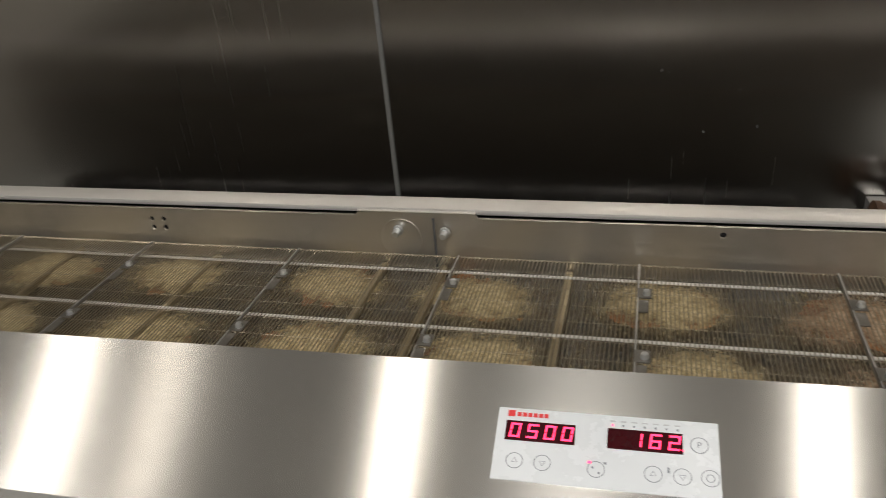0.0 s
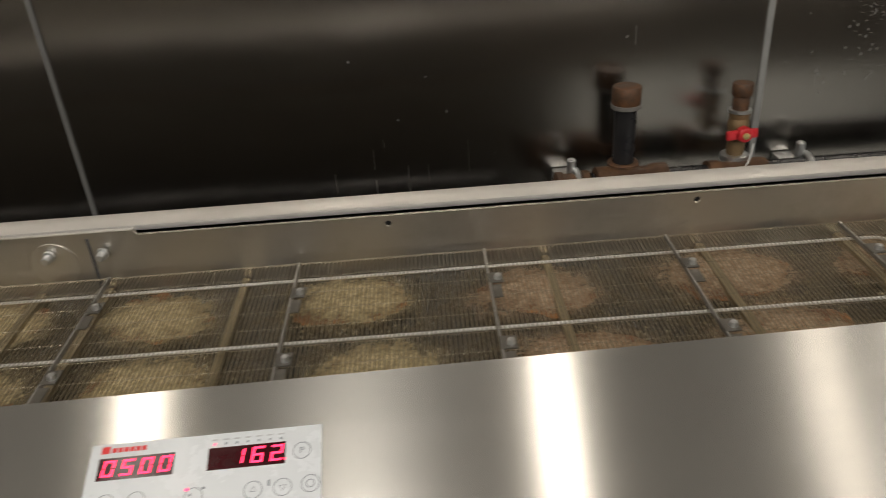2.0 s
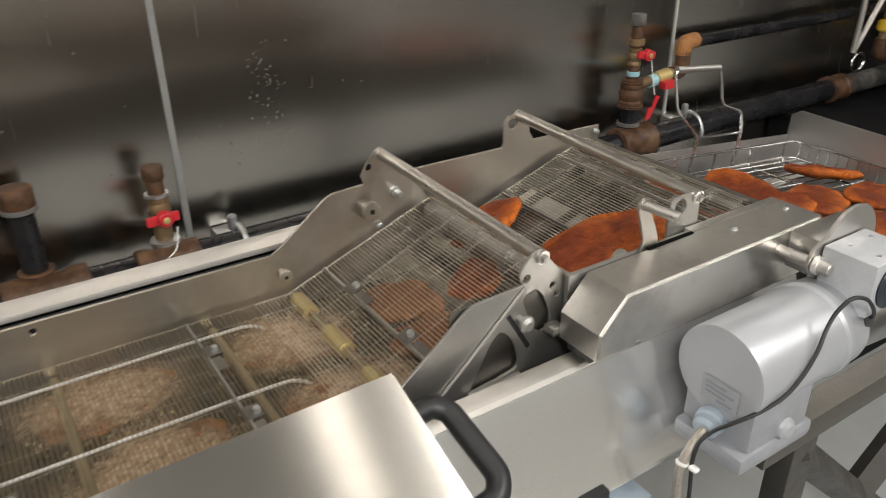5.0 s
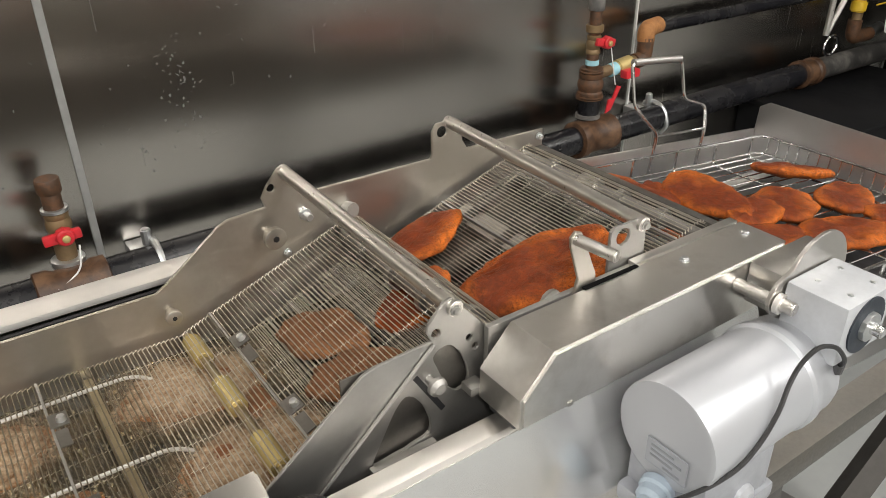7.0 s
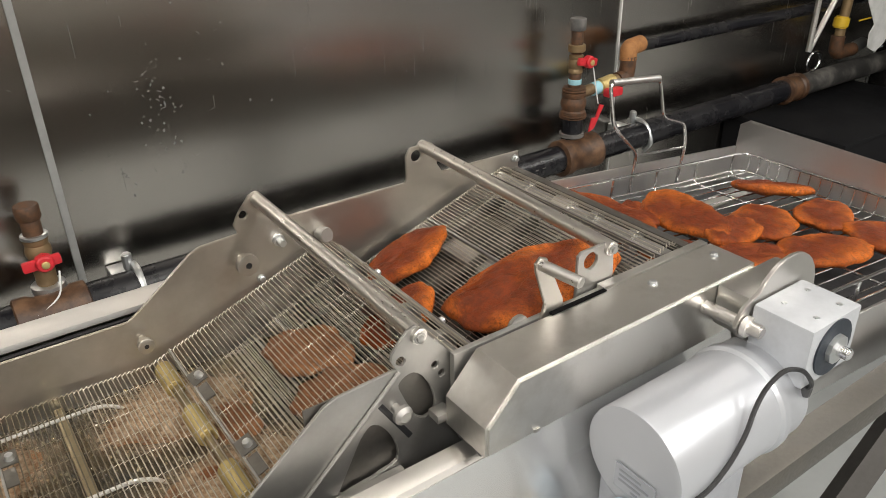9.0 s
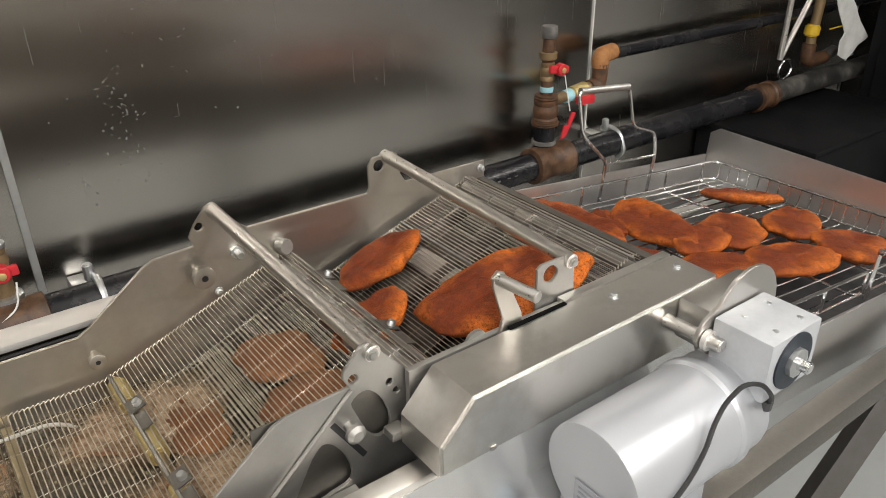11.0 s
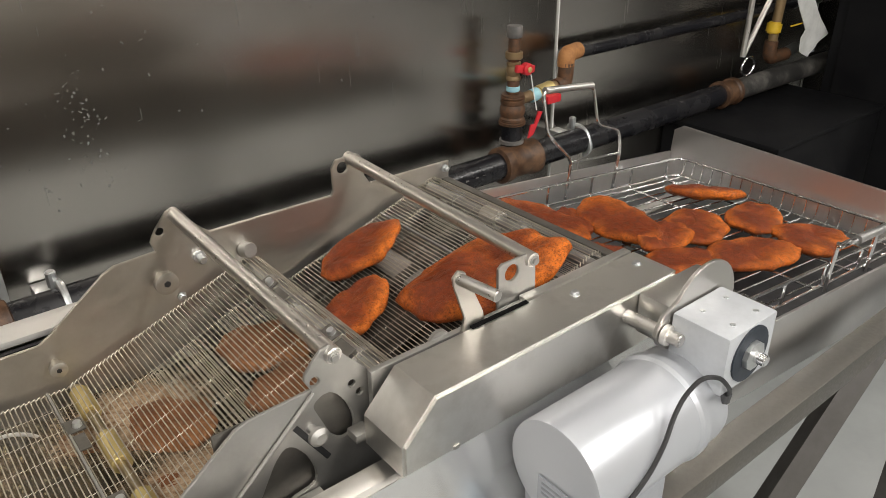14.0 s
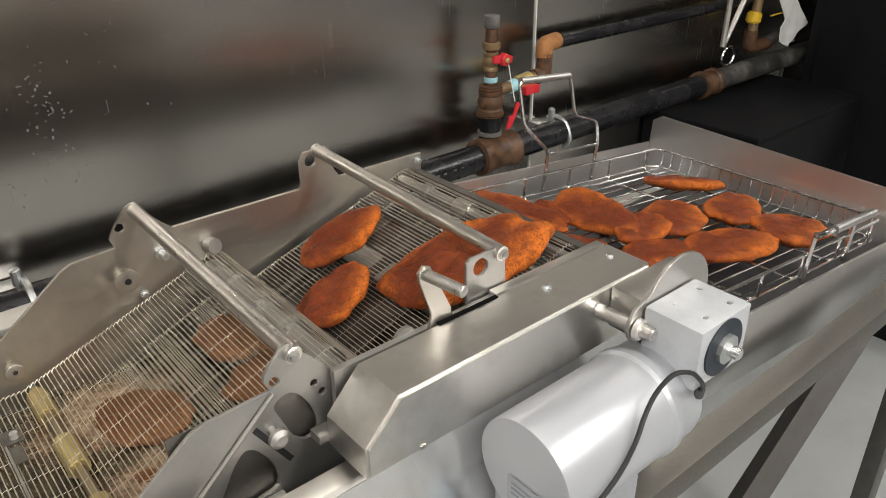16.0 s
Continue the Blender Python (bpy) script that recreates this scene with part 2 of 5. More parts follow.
def cutlet_material(name, light, mid, dark):
    m, nt, b = nodes_of(name)
    coarse = noise_of(nt, 17.0, 5.0, (1, 1, 1), 0.58)
    blotch = noise_of(nt, 130.0, 6.0, (1, 1, 1), 0.7)
    crumbs = noise_of(nt, 560.0, 4.0, (1, 1, 1), 0.7)
    rim = nt.nodes.new("ShaderNodeAttribute")
    rim.attribute_name = "rim"
    pale = nt.nodes.new("ShaderNodeMath")
    pale.operation = "MULTIPLY_ADD"
    nt.links.new(ramp(nt, rim.outputs["Fac"], 0.72, 1.0), pale.inputs[0])
    pale.inputs[1].default_value = 0.12
    nt.links.new(coarse, pale.inputs[2])
    warm = mix_color(nt, ramp(nt, pale.outputs[0], 0.46, 0.70), mid, light)
    scorched = mix_color(nt, ramp(nt, blotch, 0.44, 0.62, 0.0, 0.62), warm, dark)
    oi = nt.nodes.new("ShaderNodeObjectInfo")
    nt.links.new(mix_color(nt, ramp(nt, crumbs, 0.54, 0.62, 0.0, 0.75), scorched, dark), b.inputs["Base Color"])
    nt.links.new(ramp(nt, oi.outputs["Random"], 0.0, 1.0, 0.36, 0.52), b.inputs["Roughness"])
    b.inputs["Specular IOR Level"].default_value = 0.22
    mixed = nt.nodes.new("ShaderNodeMath")
    mixed.operation = "ADD"
    nt.links.new(crumbs, mixed.inputs[0])
    nt.links.new(blotch, mixed.inputs[1])
    bump(nt, b, mixed.outputs[0], 0.75, 0.0032)
    return m


OIL = oil_material()
BUBBLE = bubble_material()
CUTLET = cutlet_material("breaded_crust", (0.66, 0.165, 0.020), (0.21, 0.039, 0.009), (0.075, 0.016, 0.005))
CUTLET_MID = cutlet_material("oily_crust", (0.36, 0.165, 0.07), (0.24, 0.10, 0.042), (0.12, 0.05, 0.024))
CUTLET_WET = cutlet_material("frying_crust", (0.40, 0.17, 0.05), (0.24, 0.09, 0.03), (0.10, 0.035, 0.015))


# ---- mesh helpers (all in plan units) ----
BASES = {}


def thing(name, base, label, category, group="", kind=""):
    ob = new(name)
    ob.empty_display_size = 0.02
    ob.location = W(base)
    BASES[ob.name] = Vector(base)
    return tagged(ob, label, category, group, kind)


def mesh_from(name, bm, material, base, smooth=None):
    for v in bm.verts:
        v.co = (v.co - base) * UNIT
    bmesh.ops.recalc_face_normals(bm, faces=bm.faces[:])
    me = bpy.data.meshes.new(name)
    bm.to_mesh(me)
    bm.free()
    me.materials.append(material)
    if smooth is not None:
        me.shade_smooth()
        me.set_sharp_from_angle(angle=radians(smooth))
    return me


def part(name, bm, material, parent, label="", smooth=35):
    base = BASES[parent.name]
    ob = new(name, mesh_from(name, bm, material, base, smooth))
    ob.parent = parent
    BASES[ob.name] = base
    if label:
        tagged(ob, label)
    return ob


def solid(name, bm, material, base, label, category, group="", kind="", smooth=35):
    ob = new(name, mesh_from(name, bm, material, Vector(base), smooth))
    ob.location = W(base)
    BASES[ob.name] = Vector(base)
    return tagged(ob, label, category, group, kind)


def box(lo, hi, bevel=0.0, bm=None, m=None, seg=2):
    new_bm = bmesh.new()
    bmesh.ops.create_cube(new_bm, size=1.0)
    for v in new_bm.verts:
        v.co = Vector([(lo[i] + hi[i]) / 2 + v.co[i] * (hi[i] - lo[i]) for i in range(3)])
    if bevel:
        bmesh.ops.bevel(new_bm, geom=new_bm.edges[:], offset=bevel, segments=seg, affect="EDGES", profile=0.6)
    if m is not None:
        new_bm.transform(m)
    return join(bm, new_bm)


def join(bm, other):
    if bm is None:
        return other
    me = bpy.data.meshes.new("scratch")
    other.to_mesh(me)
    other.free()
    bm.from_mesh(me)
    bpy.data.meshes.remove(me)
    return bm


def rod(a, b, r, n=12, bm=None, r2=None, bevel=0.0):
    a, b = Vector(a), Vector(b)
    new_bm = bmesh.new()
    bmesh.ops.create_cone(new_bm, cap_ends=True, segments=n, radius1=r, radius2=r if r2 is None else r2, depth=(b - a).length)
    if bevel:
        rims = [e for e in new_bm.edges if abs(e.verts[0].co.z - e.verts[1].co.z) < 1e-6]
        bmesh.ops.bevel(new_bm, geom=rims, offset=bevel, segments=3, affect="EDGES")
    q = (b - a).to_track_quat("Z", "Y").to_matrix().to_4x4()
    new_bm.transform(Matrix.Translation((a + b) / 2) @ q)
    return join(bm, new_bm)


def smooth_path(points, fillet=0.012, steps=5):
    """Rounds the corners of a polyline."""
    pts = [Vector(p) for p in points]
    out = [pts[0]]
    for p, c, n in zip(pts, pts[1:], pts[2:]):
        d1, d2 = (p - c), (n - c)
        f = min(fillet, d1.length * 0.45, d2.length * 0.45)
        s, e = c + d1.normalized() * f, c + d2.normalized() * f
        for i in range(steps + 1):
            u = i / steps
            out.append(s * (1 - u) ** 2 + c * 2 * u * (1 - u) + e * u ** 2)
    out.append(pts[-1])
    return out


def tube(points, r, n=8, bm=None, fillet=0.012):
    pts = smooth_path(points, fillet) if fillet and len(points) > 2 else [Vector(p) for p in points]
    new_bm = bmesh.new()
    rings, up = [], None
    for i, p in enumerate(pts):
        d = (pts[min(i + 1, len(pts) - 1)] - pts[max(i - 1, 0)]).normalized()
        if up is None:
            up = Vector((0, 0, 1)) if abs(d.z) < 0.9 else Vector((0, 1, 0))
        side = d.cross(up).normalized()
        up = side.cross(d).normalized()
        rings.append([new_bm.verts.new(p + r * (math.cos(2 * math.pi * k / n) * side + math.sin(2 * math.pi * k / n) * up)) for k in range(n)])
    for a, b in zip(rings, rings[1:]):
        for k in range(n):
            new_bm.faces.new((a[k], a[(k + 1) % n], b[(k + 1) % n], b[k]))
    new_bm.faces.new(rings[0])
    new_bm.faces.new(rings[-1])
    return join(bm, new_bm)


def plate(outline, axis, lo, hi, bevel=0.0, bm=None, holes=(), cutouts=()):
    """A flat plate: an outline in the two other axes, from lo to hi along axis ('x', 'y' or 'z'); holes: (u, v, radius)."""
    k = "xyz".index(axis)

    def place(u, v, w):
        c = [u, v]
        c.insert(k, w)
        return Vector(c)
    new_bm = bmesh.new()
    edges = []
    loops = [outline, *cutouts] + [[(u + r * math.cos(i * math.pi / 8), v + r * math.sin(i * math.pi / 8)) for i in range(16)] for u, v, r in holes]
    for loop in loops:
        vs = [new_bm.verts.new(place(u, v, lo)) for u, v in loop]
        edges += [new_bm.edges.new((vs[i], vs[(i + 1) % len(vs)])) for i in range(len(vs))]
    bmesh.ops.triangle_fill(new_bm, use_beauty=True, use_dissolve=False, edges=edges)
    ext = bmesh.ops.extrude_face_region(new_bm, geom=new_bm.faces[:])
    for v in ext["geom"]:
        if isinstance(v, bmesh.types.BMVert):
            v.co[k] = hi
    if bevel:
        sharp = [e for e in new_bm.edges if len(e.link_faces) == 2 and e.calc_face_angle(0) > 1.0]
        bmesh.ops.bevel(new_bm, geom=sharp, offset=bevel, segments=2, affect="EDGES")
    return join(bm, new_bm)


def rounded(outline, fillet=0.006):
    """The outline with its corners rounded off, in the plane."""
    pts = [Vector((u, v, 0)) for u, v in outline]
    out = []
    for p, c, n in zip(pts[-1:] + pts[:-1], pts, pts[1:] + pts[:1]):
        d1, d2 = p - c, n - c
        f = min(fillet, d1.length * 0.45, d2.length * 0.45)
        s, e = c + d1.normalized() * f, c + d2.normalized() * f
        out += [(q.x, q.y) for q in (s, s * 0.25 + c * 0.5 + e * 0.25, e)]
    return out


def lathe(profile, center, axis, n=24, bm=None):
    """Turns (radius, along) pairs about an axis through center."""
    new_bm = bmesh.new()
    rings = []
    for r, a in profile:
        rings.append([new_bm.verts.new((r * math.cos(2 * math.pi * i / n), r * math.sin(2 * math.pi * i / n), a)) for i in range(n)])
    for p, q in zip(rings, rings[1:]):
        for i in range(n):
            new_bm.faces.new((p[i], p[(i + 1) % n], q[(i + 1) % n], q[i]))
    new_bm.faces.new(rings[0])
    new_bm.faces.new(rings[-1])
    turn = Vector(axis).to_track_quat("Z", "Y").to_matrix().to_4x4()
    new_bm.transform(Matrix.Translation(center) @ turn)
    return join(bm, new_bm)


def bolt(center, axis, r, h, bm=None):
    return lathe([(r * 1.5, 0), (r * 1.5, h * 0.25), (r, h * 0.3), (r, h * 0.9), (r * 0.8, h)], center, axis, 10, bm)


KEYED = []

# ---- the room ----
LEFT, RIGHT, NEAR, WALL_Y, FLOOR_Z, TOP_Z = -2.6, 6.6, -3.0, 0.43, ZERO, 2.55
solid("floor", box((LEFT, NEAR, FLOOR_Z - 0.1), (RIGHT, WALL_Y + 0.1, FLOOR_Z)), FLOOR_GREY, (0, 0, FLOOR_Z), "smooth grey kitchen floor", "floor", kind="structure")
solid("ceiling", box((LEFT, NEAR, TOP_Z), (RIGHT, WALL_Y + 0.1, TOP_Z + 0.1)), CEILING_PAINT, (0, 0, TOP_Z), "plain off-white kitchen ceiling", "ceiling", kind="structure")
solid("wall_left", box((LEFT - 0.1, NEAR, FLOOR_Z), (LEFT, WALL_Y + 0.1, TOP_Z)), ROOM_PAINT, (LEFT, 0, FLOOR_Z), "plain painted kitchen side wall", "wall", kind="structure")
solid("wall_right", box((RIGHT, NEAR, FLOOR_Z), (RIGHT + 0.1, WALL_Y + 0.1, TOP_Z)), ROOM_PAINT, (RIGHT, 0, FLOOR_Z), "plain painted kitchen end wall", "wall", kind="structure")
solid("wall_front", box((LEFT, NEAR - 0.1, FLOOR_Z), (RIGHT, NEAR, TOP_Z)), ROOM_PAINT, (0, NEAR, FLOOR_Z), "plain painted wall across the kitchen", "wall", kind="structure")
# Unseen white band, added so the steel front panel reflects something bright.
solid("baseboard", box((LEFT, NEAR, FLOOR_Z), (RIGHT, NEAR + 0.02, FLOOR_Z + 0.24), 0.004), PANEL_WHITE, (0, NEAR, FLOOR_Z), "white band added out of view to brighten the front panel's reflection", "baseboard", kind="structure")

wall = thing("wall_back", (0, WALL_Y + 0.05, FLOOR_Z), "dark brushed stainless steel wall cladding behind the fryer", "wall", kind="structure")
part("backing", box((LEFT, WALL_Y + 0.012, FLOOR_Z), (RIGHT, WALL_Y + 0.1, TOP_Z)), ROOM_PAINT, wall)
SEAMS = (-2.244, -1.197, -0.150, 0.900, 1.947, 2.992, 4.040, 5.087, 6.135)
for a, b in zip((LEFT, *SEAMS), (*SEAMS, RIGHT)):
    part("panel", box((a + 0.004, WALL_Y, FLOOR_Z), (b - 0.004, WALL_Y + 0.011, TOP_Z), 0.0015), WALL_STEEL, wall)
for x in SEAMS:
    w = 0.0019 if x > 1.5 else 0.0048 if x > 0 else 0.0036
    part("seam_strip", box((x - w, WALL_Y - 0.0025, FLOOR_Z), (x + w, WALL_Y + 0.011, TOP_Z), 0.001), SEAM_WHITE if x > 1.5 else SEAM if x > 0 else SEAM_DARK, wall, "narrow pale joint strip")
random.seed(4)
specks = None
for i in range(240):
    x, z = random.gauss(1.25, 0.45), random.uniform(0.95, 1.3)
    if i % 5 == 0:
        x, z = random.gauss(1.05, 0.014), random.gauss(1.065, 0.042)
    w, h, lean = random.uniform(0.0006, 0.0018), random.uniform(0.0006, 0.0030), random.uniform(-45, 45)
    if i % 3 == 1:
        w, h = random.uniform(0.0015, 0.0042), random.uniform(0.0004, 0.0009)
    s = rod((0, 0.001, 0), (0, -0.0004, 0), 1.0, 7, None, 0.8)
    s.transform(Matrix.Translation((x, WALL_Y, z)) @ pose(0, 0, 0, 0, lean, 0) @ Matrix.Diagonal((w, 1, h, 1)))
    specks = join(specks, s)
for i in range(40):
    x, z, h = random.uniform(0.6, 2.4), random.uniform(0.95, 1.25), random.uniform(0.01, 0.05)
    specks = box((x, WALL_Y - 0.0002, z), (x + 0.0006, WALL_Y + 0.001, z + h), 0, specks)
tagged(part("splash_marks", specks, painted("dried_splash", (0.14, 0.14, 0.135), 0.6), wall, "dried pale splash marks"), kind="stuff")

hood = thing("extractor_hood", (0.3, -0.2, 2.05), "stainless steel extractor hood with long lamps", "hood")
part("canopy", box((-2.5, -0.75, 2.07), (3.6, 0.42, 2.4), 0.01), metal("hood_steel", (0.45, 0.44, 0.42), 0.45), hood)
for hx, _ in HOOD_LAMPS:
    part("lamp", box((hx - 0.03, LAMP_Y - LAMP_LONG / 2, 2.026), (hx + 0.03, LAMP_Y + LAMP_LONG / 2, 2.069), 0.01), LAMP_GLOW, hood, "glowing lamp glass")
for cx, _ in CEILING_LAMPS:
    lamp = thing("ceiling_light", (cx, -1.75, 2.5), "long white fluorescent ceiling light, switched on", "ceiling light", "ceiling lights")
    part("frame", box((cx - 0.11, -2.34, 2.46), (cx + 0.11, -1.16, 2.55), 0.005), PAPER, lamp)
    part("diffuser", box((cx - 0.095, -2.32, 2.447), (cx + 0.095, -1.18, 2.459), 0.003), LAMP_GLOW, lamp)

# ---- gas pipes along the wall ----
PZ, PY = 0.853, 0.362
gas = thing("gas_pipe", (1.2, PY, PZ), "black and rusty iron gas pipe along the wall with capped risers", "pipe")
part("pipe", rod((0.63, PY, PZ), (2.452, PY, PZ), 0.026, 20), BLACK_PIPE, gas)
part("far_pipe", rod((2.50, PY, PZ), (4.1, PY, PZ), 0.026, 20), DUST_COAT, gas, "dusty black pipe beyond the coupling")
part("near_pipe", rod((-0.9, PY, 0.80), (0.5, PY, 0.80), 0.024, 16), BLACK_PIPE, gas)


def fitting(name, x0, x1, r, y=PY, z=PZ, material=RUST, label="rusty iron fitting"):
    w = x1 - x0
    return part(name, lathe([(r * 0.95, 0), (r * 1.12, 0.002), (r * 1.12, w * 0.2), (r, w * 0.27), (r, w * 0.73), (r * 1.12, w * 0.8), (r * 1.12, w - 0.002), (r * 0.95, w)], (x0, y, z), (1, 0, 0), 20), material, gas, label)


fitting("coupling", 2.447, 2.513, 0.0295, material=COUPLING, label="rusty iron pipe coupling")
fitting("tee", 1.733, 1.827, 0.031, material=COUPLING, label="rusty iron pipe tee")
fitting("tee", 0.635, 0.745, 0.031, material=COUPLING)
fitting("tee", 0.805, 0.895, 0.028, material=COUPLING, label="rusty iron pipe tee")
fitting("end_cap", 0.575, 0.628, 0.028, material=COUPLING)


def ring_fitting(name, x, y, z0, z1, r, material, label=""):
    h = z1 - z0
    if "tee" in name or "body" in name:
        bulge = [(r * 0.8, 0), (r, h * 0.06), (r, h * 0.2), (r * 0.88, h * 0.27), (r * 1.02, h * 0.45), (r * 1.02, h * 0.6), (r * 0.88, h * 0.76), (r * 0.96, h * 0.82), (r * 0.96, h * 0.96), (r * 0.8, h)]
        return part(name, lathe(bulge, (x, y, z0), (0, 0, 1), 18), material, gas, label)
    return part(name, lathe([(r * 0.93, 0), (r * 1.0, h * 0.08), (r * 1.0, h * 0.92), (r * 0.93, h)], (x, y, z0), (0, 0, 1), 16), material, gas, label)


def lever_handle(x, y, z, dx, dz):
    h = box((-0.026, -0.004, -0.007), (0.02, 0.004, 0.007), 0.003, None, Matrix.Translation((x, y, z)) @ pose(0, 0, 0, 0, -math.degrees(math.atan2(dz, dx)), 0))
    h = lathe([(0.011, 0), (0.011, 0.006), (0.009, 0.008)], (x, y - 0.001, z), (0, -1, 0), 12, h)
    h = lathe([(0.012, -0.004), (0.012, 0.004)], (x - 0.0, y, z), (0, -1, 0), 8, h)
    ob = part("handle", h, RED_PAINT, gas, "red enamelled valve handle")
    part("handle_nut", bolt((x, y - 0.006, z), (0, -1, 0), 0.005, 0.006), BRASS, ob)


# capped riser
ring_fitting("riser", 0.684, 0.39, 0.86, 0.975, 0.0165, BLACK_PIPE, "black riser pipe")
ring_fitting("collar", 0.684, 0.39, 0.868, 0.885, 0.024, RUST, "rusty collar")
ring_fitting("cap", 0.684, 0.39, 0.975, 1.003, 0.0215, RUST, "round iron pipe cap")
ring_fitting("cap_rim", 0.684, 0.39, 0.970, 0.977, 0.0225, DUSTY_PIPE)
# riser with a ball valve
X, Y = 0.854, 0.385
for name, z0, z1, r, mt, lb in (("riser", 0.85, 0.965, 0.010, BRONZE, ""), ("cap", 0.9775, 0.9965, 0.0150, RUST, "rusty pipe cap"), ("nipple", 0.955, 0.9776, 0.012, RUST, ""), ("valve_body", 0.912, 0.953, 0.0155, BRONZE, "brass ball valve body"),
                            ("valve_nut", 0.952, 0.957, 0.0165, ZINC, ""), ("flange", 0.876, 0.886, 0.021, ZINC, ""), ("valve_neck", 0.886, 0.912, 0.013, BRONZE, "")):
    ring_fitting(name, X, Y, z0, z1, r, mt, lb)
lever_handle(X + 0.001, Y - 0.022, 0.925, 1, 0.05)
part("tie_wire", tube([(X + 0.014, Y - 0.03, 0.912), (X + 0.008, Y - 0.035, 0.88), (X - 0.02, Y - 0.045, 0.868), (X - 0.05, Y - 0.05, 0.862), (X - 0.055, Y - 0.055, 0.845)], 0.0012, 6), PAPER, gas, "thin pale wire")
# tall riser with side branch
X, Y = 1.781, 0.378
for name, z0, z1, r, mt, lb in (("riser", 0.86, 0.925, 0.020, BLACK_PIPE, ""), ("collar", 0.885, 0.893, 0.0235, DUSTY_PIPE, ""), ("reducing_tee", 0.925, 0.972, 0.0235, RUST, "rusty reducing tee"), ("tee_rim", 0.922, 0.932, 0.0255, RUST, ""),
                            ("tee_rim", 0.968, 0.98, 0.022, RUST, ""), ("tape", 0.985, 0.995, 0.0125, TEAL_TAPE, "pale blue thread tape"), ("nipple", 0.975, 1.01, 0.0115, RUST, ""), ("valve_body", 1.005, 1.04, 0.0135, BRONZE, "brass valve body"),
                            ("valve_nut", 1.045, 1.058, 0.016, BRONZE, ""), ("top_pipe", 1.04, 1.085, 0.011, RUST, ""), ("cap", 1.083, 1.104, 0.0145, DUSTY_PIPE, "pipe cap")):
    ring_fitting(name, X, Y, z0, z1, r, mt, lb)
lever_handle(X + 0.012, Y - 0.02, 1.028, 1, -0.15)
part("red_tape", plate([(1.79, 0.90), (1.803, 0.905), (1.825, 0.945), (1.815, 0.948), (1.806, 0.925), (1.796, 0.925)], "y", 0.342, 0.345), RED_PAINT, gas, "loose red plastic tag")
part("branch", rod((1.80, Y, 0.965), (1.905, Y, 0.975), 0.0105, 14), BRONZE, gas)
part("tape", rod((1.828, Y, 0.966), (1.845, Y, 0.968), 0.0125, 14), TEAL_TAPE, gas)
part("branch_valve", rod((1.845, Y, 0.968), (1.885, Y, 0.973), 0.0145, 14, bevel=0.003), BRASS, gas)
part("branch_handle", box((1.845, Y - 0.03, 0.952), (1.882, Y - 0.012, 0.968), 0.004), RED_PAINT, gas, "red enamelled valve handle")
part("elbow", tube([(1.895, Y, 0.972), (1.92, Y, 0.975), (1.922, Y, 1.0), (1.922, Y, 1.015)], 0.0155, 14, None, 0.02), RUST, gas, "rusty elbow")
part("elbow", tube([(1.922, Y + 0.001, 1.008), (1.922, Y + 0.002, 1.03), (1.965, Y + 0.012, 1.03)], 0.0165, 14, None, 0.022), RUST_LIGHT, gas, "orange rusty elbow")
part("upper_pipe", rod((1.958, 0.392, 1.026), (3.6, 0.392, 1.020), 0.0125, 14), BLACK_PIPE, gas, "thin black pipe")
for x in (0.597, 0.948, 1.950):
    c = part("pipe_clamp", box((x - 0.016, 0.395, PZ - 0.02), (x + 0.012, 0.428, PZ + 0.012), 0.002), ZINC, gas, "zinc-plated pipe clamp")
    part("clamp_band", tube([(x + 0.012, PY - 0.012, PZ - 0.029), (x + 0.012, PY - 0.029, PZ - 0.012), (x + 0.012, PY - 0.015, PZ + 0.02), (x + 0.012, PY + 0.01, PZ + 0.03), (x + 0.012, PY + 0.035, PZ + 0.02)], 0.0055, 8, None, 0.012), ZINC, c)
    part("clamp_bolt", rod((x + 0.006, PY + 0.02, PZ + 0.02), (x + 0.006, PY + 0.02, PZ + 0.045), 0.007, 10, bevel=0.002), ZINC, c)

for i, x in enumerate((1.615, 1.632, 1.655, 1.672)):
    part("print_bar", box((x, PY - 0.0262, PZ + 0.001 + 0.001 * i), (x + 0.007, PY - 0.0235, PZ + 0.005)), DUSTY_PIPE, gas, "white stencilled mark")
part("tie_wire", tube([(1.80, 0.352, 1.018), (1.806, 0.348, 0.98), (1.812, 0.345, 0.95)], 0.0011, 6), PAPER, gas)

hook = thing("hanging_hook", (2.5, 0.336, 0.92), "two steel rods hanging on the wall with a ring", "hook")
part("rod", rod((2.484, 0.336, 0.945), (2.50, 0.34, 1.5), 0.0065, 10), STEEL_ROD, hook)
part("rod", rod((2.488, 0.338, 0.945), (2.70, 0.345, 1.25), 0.0065, 10), STEEL_ROD, hook)
part("ring", tube([(2.497 + 0.026 * math.cos(i * math.pi / 9), 0.326, 0.922 + 0.022 * math.sin(i * math.pi / 9)) for i in range(19)], 0.0032, 6, None, 0), CHROME, hook)
cock = thing("gas_valve", (2.67, 0.37, 0.86), "brass gas valve with a yellow collar and a paper tag", "valve")
part("pipe", rod((2.672, 0.372, 0.93), (2.70, 0.372, 1.3), 0.012, 14), BRONZE, cock)
part("collar", rod((2.668, 0.372, 0.968), (2.671, 0.372, 0.996), 0.0185, 14, bevel=0.004), YELLOW, cock, "yellow painted collar")
part("elbow", tube([(2.67, 0.372, 0.95), (2.67, 0.372, 0.905), (2.75, 0.372, 0.905)], 0.0165, 12, None, 0.03), RUST, cock)
part("outlet", rod((2.74, 0.372, 0.905), (2.80, 0.372, 0.915), 0.0145, 12, bevel=0.003), ZINC, cock)
